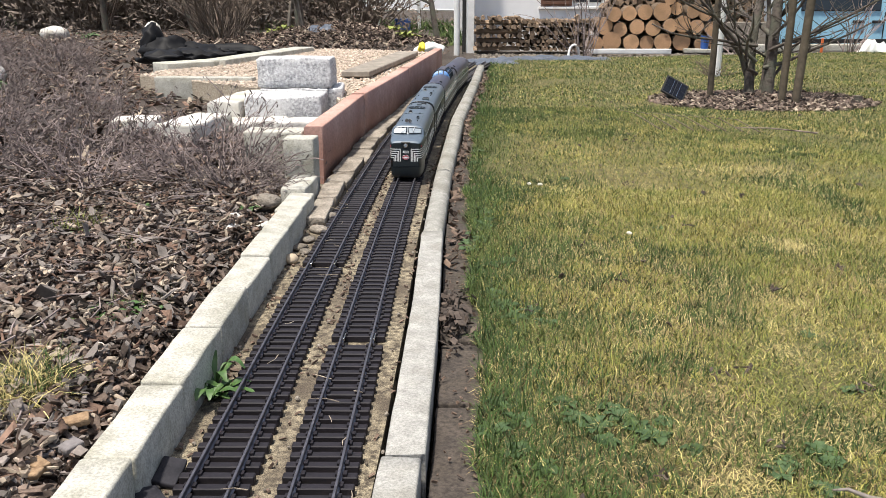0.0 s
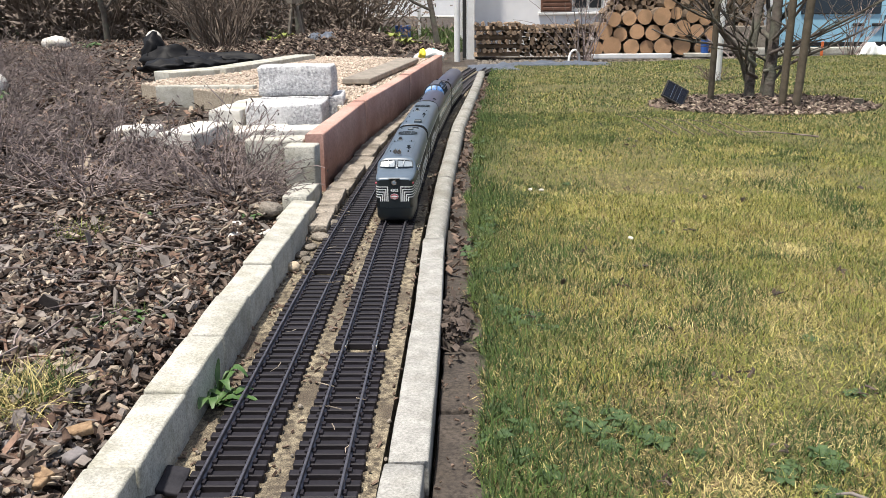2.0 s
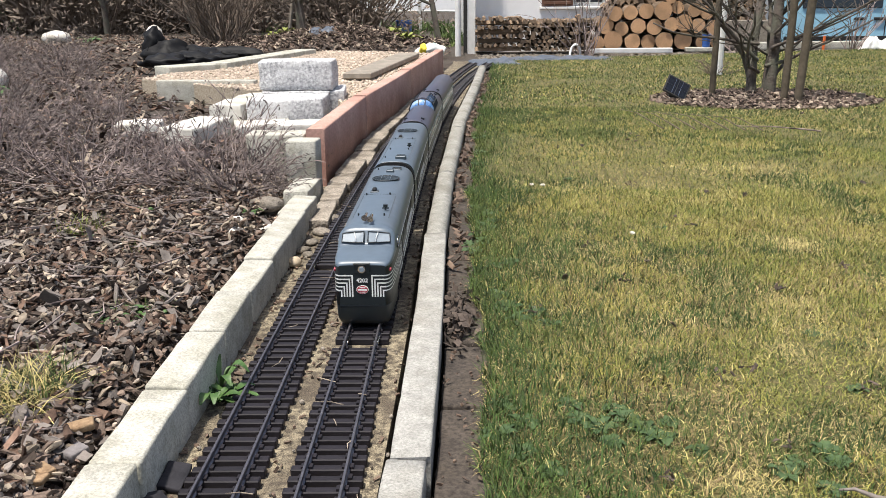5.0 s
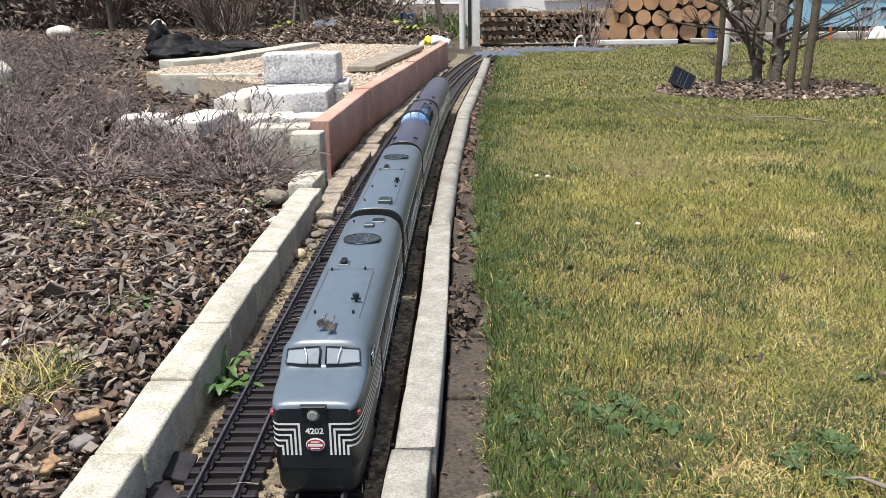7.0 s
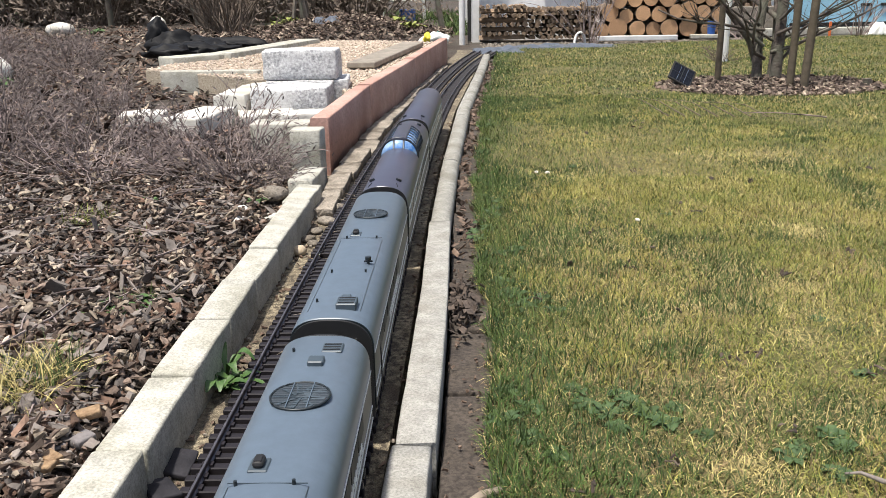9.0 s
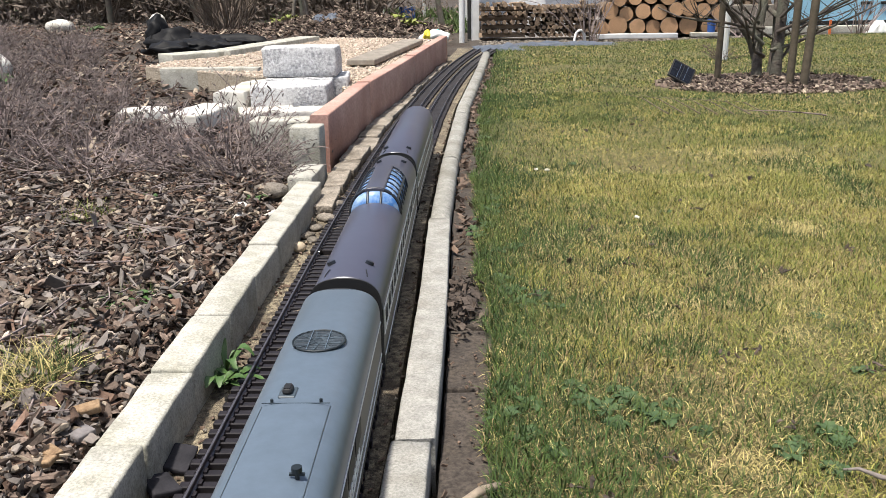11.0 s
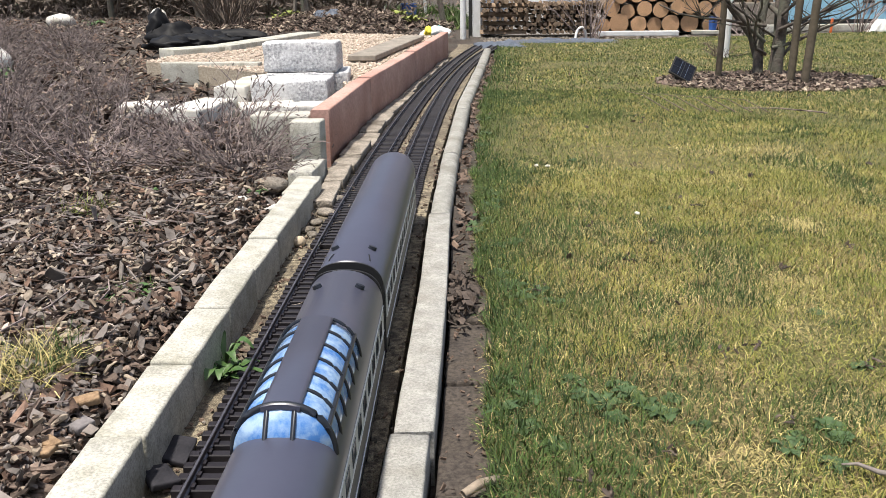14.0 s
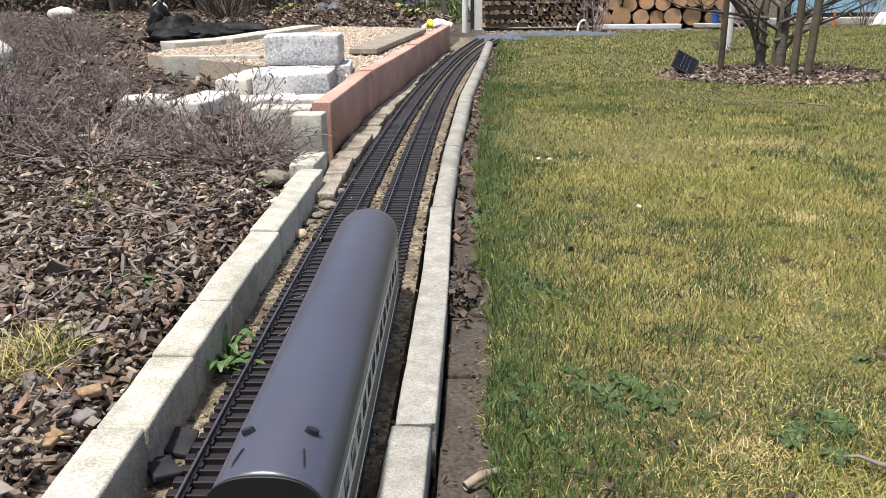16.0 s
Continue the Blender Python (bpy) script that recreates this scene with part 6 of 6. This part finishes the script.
# tall stack behind
pile = woodpile("tall stack of small split firewood behind the round logs", 2.35, 8.72)
for row in range(17):
    for k in range(26):
        zz = 0.28 + row * 0.043
        xx = -0.78 + 0.062 * k + 0.03 * (row % 2)
        if row < 3 and xx < 0.35 or zz > 0.95 or zz > 0.45 + (xx + 0.78) * 1.2:
            continue
        lay(pile, SPLITS[(row * 5 + k) % 6], xx + random.uniform(-0.01, 0.01), 0.06 + random.uniform(-0.03, 0.03), zz, random.uniform(0.027, 0.038), 0.26, random.uniform(-6, 6), random.uniform(0, 360))
ob = part("pallet_board", boxbm(-0.82, 0.85, -0.1, 0.12, 0.0, 0.27, bevel=0.01), M_PLANK, pile, "dark base of the stack")

# edge of the lawn before the woodpile
def edge_bar(name, x0, x1, y, h, d, material, label, category, rz=0.0):
    ob = part(name, rough_block(x1 - x0, d, h, int(x0 * 10), 3, 0.004, 0.004), material)
    ob.matrix_basis = pose((x0 + x1) / 2, y, -0.01, 0, 0, rz)
    return tagged(ob, label, category)


edge_bar("kerb_stone", 1.4, 2.15, 8.2, 0.045, 0.06, M_WPAINT, "white-painted low edging bar before the log pile", "kerb")
edge_bar("kerb_stone", 2.3, 2.62, 8.3, 0.04, 0.07, M_KERBL, "pale low edging stone before the log pile", "kerb")
edge_bar("kerb_stone", 3.0, 4.1, 8.55, 0.07, 0.1, M_KERBL, "pale low garden edging by the driveway", "kerb", 1)
edge_bar("kerb_stone", 4.12, 5.6, 8.62, 0.07, 0.1, M_KERBL, "pale low garden edging by the driveway", "kerb", 1)
scatter("gravel", 1500, lambda: (random.uniform(0.3, 4), random.uniform(7.4, 8.5), -0.03), STONE, lambda: (random.uniform(0.015, 0.04),) * 3, M_TAN, "rubble and gravel strip before the woodpile", "gravel")
tagged(height_grid("ground", [0.2 + 0.2 * k for k in range(26)], [7.0, 7.4, 7.8, 8.2, 8.6, 9.0], lambda x, y: -0.028, M_SOIL), "brown soil strip between lawn and woodpile", "ground", kind="structure")


def sheet(name, x0, x1, y0, y1, z, amp, material, label, category, seed, n=26, edge=None):
    """A crumpled sheet of cloth or foil, with thickness."""
    v, f = [], []
    for j in range(n + 1):
        for i in range(n + 1):
            u, w = i / n, j / n
            x = x0 + (x1 - x0) * u + 0.03 * noise.noise((w * 4, seed, 0))
            y = y0 + (y1 - y0) * w + 0.04 * noise.noise((u * 5, seed, 1))
            rim = min(1, 5 * min(u, 1 - u, w, 1 - w))
            h = amp * rim * (0.35 + abs(noise.noise((x * 7, y * 7, seed))) * 1.4 + 0.4 * noise.noise((x * 22, y * 22, seed)))
            v.append((x, y, z + max(h, 0.0)))
    for j in range(n):
        for i in range(n):
            b = j * (n + 1) + i
            f.append((b, b + 1, b + n + 2, b + n + 1))
    me = raw(name, v, f, True)
    bm = bmesh.new()
    bm.from_mesh(me)
    bmesh.ops.solidify(bm, geom=bm.faces[:], thickness=0.003)
    return tagged(part(name, bm, material), label, category)


sheet("tarpaulin", 0.2, 0.62, 6.75, 7.35, 0.0, 0.035, M_TARP, "crumpled grey-blue tarpaulin at the track's end", "tarpaulin", 3)
sheet("tarpaulin", 0.5, 1.5, 7.15, 7.6, -0.005, 0.035, M_TARP, "flat grey pond liner along the lawn's far edge", "pond liner", 8)
v, f = [], []
tube(v, f, [(1.19 + 0.055 * math.cos(math.pi * (1 - k / 10)), 7.85 + 0.01 * k, -0.02 + 0.11 * math.sin(math.pi * k / 10)) for k in range(11)], [0.011] * 11, 8)
tagged(piece("hose", raw("hose", v, f, True), M_WPAINT), "white hose bent in a hoop from the soil", "hose")
for x, y, s, tall, n in ((1.3, 8.0, 51, 0.75, 16), (3.85, 8.2, 52, 0.55, 14), (2.75, 8.1, 53, 0.5, 8)):
    v, f, tips = shrub_mesh(s, n, 0.28, tall, 3, 0.006)
    tagged(piece("bare_shrub", raw("bare_shrub", v, f), M_TWIG, m=pose(x, y, -0.02)), "leafless thin-stemmed shrub at the lawn's far edge", "shrub")
ob = part("bucket", cyl(bmesh.new(), 0.035, 0.12, pose(0, 0, 0.06), 16, 0.042), M_BLUE)
ob.matrix_basis = pose(2.5, 8.32, 0.03)
tagged(ob, "small blue plastic bucket near the logs", "bucket")
sheet("sack", 4.0, 4.35, 8.2, 8.45, -0.01, 0.13, M_BAG, "crumpled white plastic sack on the grass edge", "sack", 5, 16)
ob = part("marker_stake", boxbm(-0.01, 0.01, -0.01, 0.01, 0, 0.15, bevel=0.002), M_ORANGE)
ob.matrix_basis = pose(3.68, 8.45, -0.03)
tagged(ob, "thin orange marker stake in the ground", "stake")


# ---------------------------------------------------------------- van on the lower drive
def make_van(x, y, z):
    root = tagged(empty("van", pose(x, y, z)), "pale blue passenger van with dark tinted side windows", "van")
    prof = [(0, 0.35), (0.0, 1.0), (0.06, 1.25), (0.18, 1.85), (0.32, 1.95), (3.3, 1.95), (3.6, 1.86), (4.2, 1.22), (4.75, 1.02), (4.85, 0.7), (4.85, 0.35)]
    secs = []
    for yy, k in ((0.0, 0.94), (0.06, 0.99), (0.12, 1.0), (1.6, 1.0), (1.66, 0.99), (1.72, 0.94)):
        secs.append([(2.42 + (px - 2.42) * (0.985 + 0.015 * k), yy + 0.05 * max(0, pz - 1.05) * (1 if yy < 0.8 else -1), 0.35 + (pz - 0.35) * (k if pz > 1.5 else 1)) for px, pz in prof])
    bm = loft(secs)
    for face in bm.faces:
        face.smooth = False
    part("body", bm, M_VAN, root)
    for a, b in ((0.33, 1.47), (1.62, 2.6), (2.76, 3.45)):
        w = part("side_window", boxbm(a, b, -0.014, 0.02, 0.02, 0.45, bevel=0.01, m=pose(0, 0, 1.05, -2.86, 0, 0)), M_VANGLASS, root, "dark tinted side window")
    for a in (1.54, 2.68, 3.55):
        part("door_seam", boxbm(a - 0.006, a + 0.006, -0.004, 0.01, 0.45, 1.05), M_RUBBER, root)
    for a in (1.08, 1.36, 2.5):
        part("door_handle", boxbm(a, a + 0.16, -0.03, 0.0, 0.9, 0.94, bevel=0.008), M_RUBBER, root, "black door handle")
    part("side_moulding", boxbm(0.1, 4.7, -0.014, 0.01, 0.62, 0.68, bevel=0.005), M_RUBBER, root)
    for a in (0.85, 3.95):
        for b in (0.1, 1.62):
            wh = part("wheel", cyl(bmesh.new(), 0.32, 0.2, pose(a, b, 0.32, 90, 0, 0), 28), M_RUBBER, root)
            part("rim", cyl(bmesh.new(), 0.2, 0.21, pose(a, b, 0.32, 90, 0, 0), 20), M_STEEL, wh)
    part("bumper", boxbm(-0.05, 0.1, 0.1, 1.62, 0.35, 0.55, bevel=0.03), M_RUBBER, root)
    part("tail_light", boxbm(-0.012, 0.03, -0.006, 0.1, 0.75, 1.1, bevel=0.01), M_RED, root, "red tail light")
    return root


make_van(4.8, 12.6, -0.77)

# ---------------------------------------------------------------- far side of the planting bed
heap = tagged(empty("pond_liner", pose(-1.75, 5.75, 0.09)), "crumpled heap of black pond liner on the kerb", "pond liner")
for i, (x, y, z, sx, sy, sz) in enumerate(((-0.22, 0.12, 0.02, 0.15, 0.16, 0.22), (-0.1, 0.08, 0.02, 0.3, 0.22, 0.15), (0.05, 0.1, 0.02, 0.4, 0.22, 0.1), (0.3, 0.25, 0.03, 0.6, 0.12, 0.07), (-0.02, -0.22, 0.02, 0.34, 0.2, 0.075), (0.08, -0.1, 0.02, 0.36, 0.18, 0.075), (0.22, 0.02, 0.02, 0.3, 0.14, 0.06))):
    bm = blob(sx, sy, sz, i + 50, 0.35, 3)
    for vv in bm.verts:
        vv.co += noise.noise_vector(vv.co * 18 + Vector((i, 0, 0))) * 0.03 + noise.noise_vector(vv.co * 45) * 0.014
    ob = part("fold", bm, M_BLACK, heap)
    ob.matrix_basis = pose(x, y, z, 0, 0, -12 if i == 3 else 0)

big = make_shrub("bare_bush", 91, 90, 0.75, 1.25, 5, 0.008, M_STEM, M_STEM, 0.01, 0, "large leafless bush of upright brown stems", "shrub")
big.matrix_basis = pose(-2.3, 9.0, 0.08)
for i, (x, y, sx, sz) in enumerate(((-3.05, 9.2, 0.22, 0.16), (-4.0, 9.0, 0.35, 0.13), (-2.35, 4.45, 0.2, 0.13), (-1.72, 6.95, 0.13, 0.07))):
    stone(x, y, bed_z(x, y), (sx, sx * 0.8, sz), i + 70, M_WSTONE, "pale rounded boulder among dry shrubs", "boulder")
for x, y, n, ln, s in ((-2.25, 4.25, 14, 0.12, 91), (-3.5, 8.6, 12, 0.14, 92), (-1.55, 8.6, 14, 0.14, 93), (-0.35, 8.4, 16, 0.16, 94), (-0.5, 8.7, 14, 0.16, 95), (-1.7, 8.8, 12, 0.14, 96)):
    leaf_plant("leafy_plant", x, y, bed_z(x, y), n, ln, 0.05, M_YGREEN if s > 92 else M_LEAF, "fresh green perennial leaves in the far bed", s, 1.0)
sheet("plastic_sheet", -1.3, -1.0, 8.15, 8.45, 0.19, 0.07, M_TARP, "piece of grey-blue plastic sheet on the mulch heap", "plastic sheet", 12, 14)
bag = tagged(empty("garden_sack", pose(-0.11, 6.95, 0.1)), "crumpled printed plastic garden sack", "sack")
for i, (x, sx, m) in enumerate(((-0.06, 0.06, M_YEL), (0.0, 0.24, M_BAG), (0.03, 0.07, M_TURQ))):
    bm = blob(sx, 0.16, 0.09, i + 80, 0.4, 3)
    for vv in bm.verts:
        vv.co += noise.noise_vector(vv.co * 25) * 0.014
    ob = part("fold", bm, m, bag)
    ob.matrix_basis = pose(x, 0.03 * i, -0.03 - 0.005 * i)

# meadow, hedge and fence beyond the garden
grass("meadow_grass", 16000, lambda: (random.uniform(-3.5, 2.0), random.uniform(10, 17), -0.04), 0.16, 0.02, 0.7, M_GRASS3, "rough green meadow grass beyond the garden", False)


def thicket(x, y, s, tall, material, label):
    root = tagged(empty("thicket", pose(x, y, -0.05)), label, "bush", "thicket beyond the garden")
    v, f, tips = shrub_mesh(s, 70, 1.0, tall, 5, 0.012)
    piece("stem_tangle", raw("stem_tangle", v, f), M_STEM, root)
    rnd = random.Random(s)
    pts = [Vector((rnd.gauss(0, 0.55), rnd.gauss(0, 0.4), abs(rnd.gauss(0.35, 0.4)) * tall * 0.8)) for _ in range(900)]
    v, f = leaf_quads(pts, rnd, 0.06, 3)
    piece("foliage", raw("foliage", v, f), material, root)
    return root


for i in range(11):
    x = -7.6 + 0.62 * i + random.uniform(-0.15, 0.15)
    dark = i < 3
    thicket(x, 11.2 + random.uniform(0, 1.2) + (0.8 if i > 8 else 0), 200 + i, random.uniform(1.4, 2.4), M_HEDGE if dark else M_BROWNHEDGE,
            "dense dark evergreen bush at the garden's end" if dark else "tangled leafless brown thicket at the garden's end")
fence = tagged(empty("metal_fence", pose(0, 13.2, -0.05)), "pale metal rail fence before the meadow", "fence")
for k in range(6):
    part("post", cyl(bmesh.new(), 0.025, 1.2, pose(-1.6 + 0.62 * k, 0, 0.6), 8), M_WPAINT, fence)
for z in (0.35, 0.6, 0.85, 1.1):
    part("rail", cyl(bmesh.new(), 0.015, 3.2, pose(-0.05, 0, z, 0, 90, 0), 8), M_WPAINT, fence)
ob = part("barrel", cyl(bmesh.new(), 0.11, 0.24, pose(0, 0, 0.12), 18, 0.115), M_BLUE)
ob.matrix_basis = pose(-0.58, 12.6, -0.05)
tagged(ob, "blue plastic barrel in the grass", "barrel")
for x, y, r in ((-0.05, 9.9, 0.035), (-2.9, 10.3, 0.05), (-1.75, 10.8, 0.06), (-4.0, 10.4, 0.04)):
    me = limb_mesh(int(-x * 100) + 7, (0, 0, -0.05), (0.02, 0, 1), 2.4, r, 1, 8)
    tagged(piece("bare_tree", me, M_TRUNK, m=pose(x, y, 0)), "slim leafless tree trunk beyond the bed", "tree", "slim bare trees")
rack = tagged(empty("wooden_trestle", pose(-1.62, 9.6, 0.03)), "grey weathered wooden trestle in the far bed", "trestle")
for s in (-1, 1):
    v, f = [], []
    tube(v, f, [(s * 0.1, 0, 0), (s * 0.02, 0, 0.5)], [0.02, 0.02], 6)
    piece("leg", raw("leg", v, f), M_PLANK, rack)
part("beam", boxbm(-0.03, 0.03, -0.3, 0.3, 0.48, 0.53, bevel=0.005), M_PLANK, rack)
far = tagged(empty("neighbour_house", pose(0.5, 34, -0.1)), "far white neighbouring house behind the fence", "house")
part("wall", boxbm(-4, 5, 0, 6, 0, 5), M_WHITE, far)
part("roof", boxbm(-4.5, 5.5, -0.5, 6.5, 5, 5.4), M_TERRA, far)
for k in range(4):
    wn2 = part("window", boxbm(-3.2 + 2.1 * k, -2.2 + 2.1 * k, -0.05, 0.05, 0.9, 2.2), M_GLASS, far)


motions()
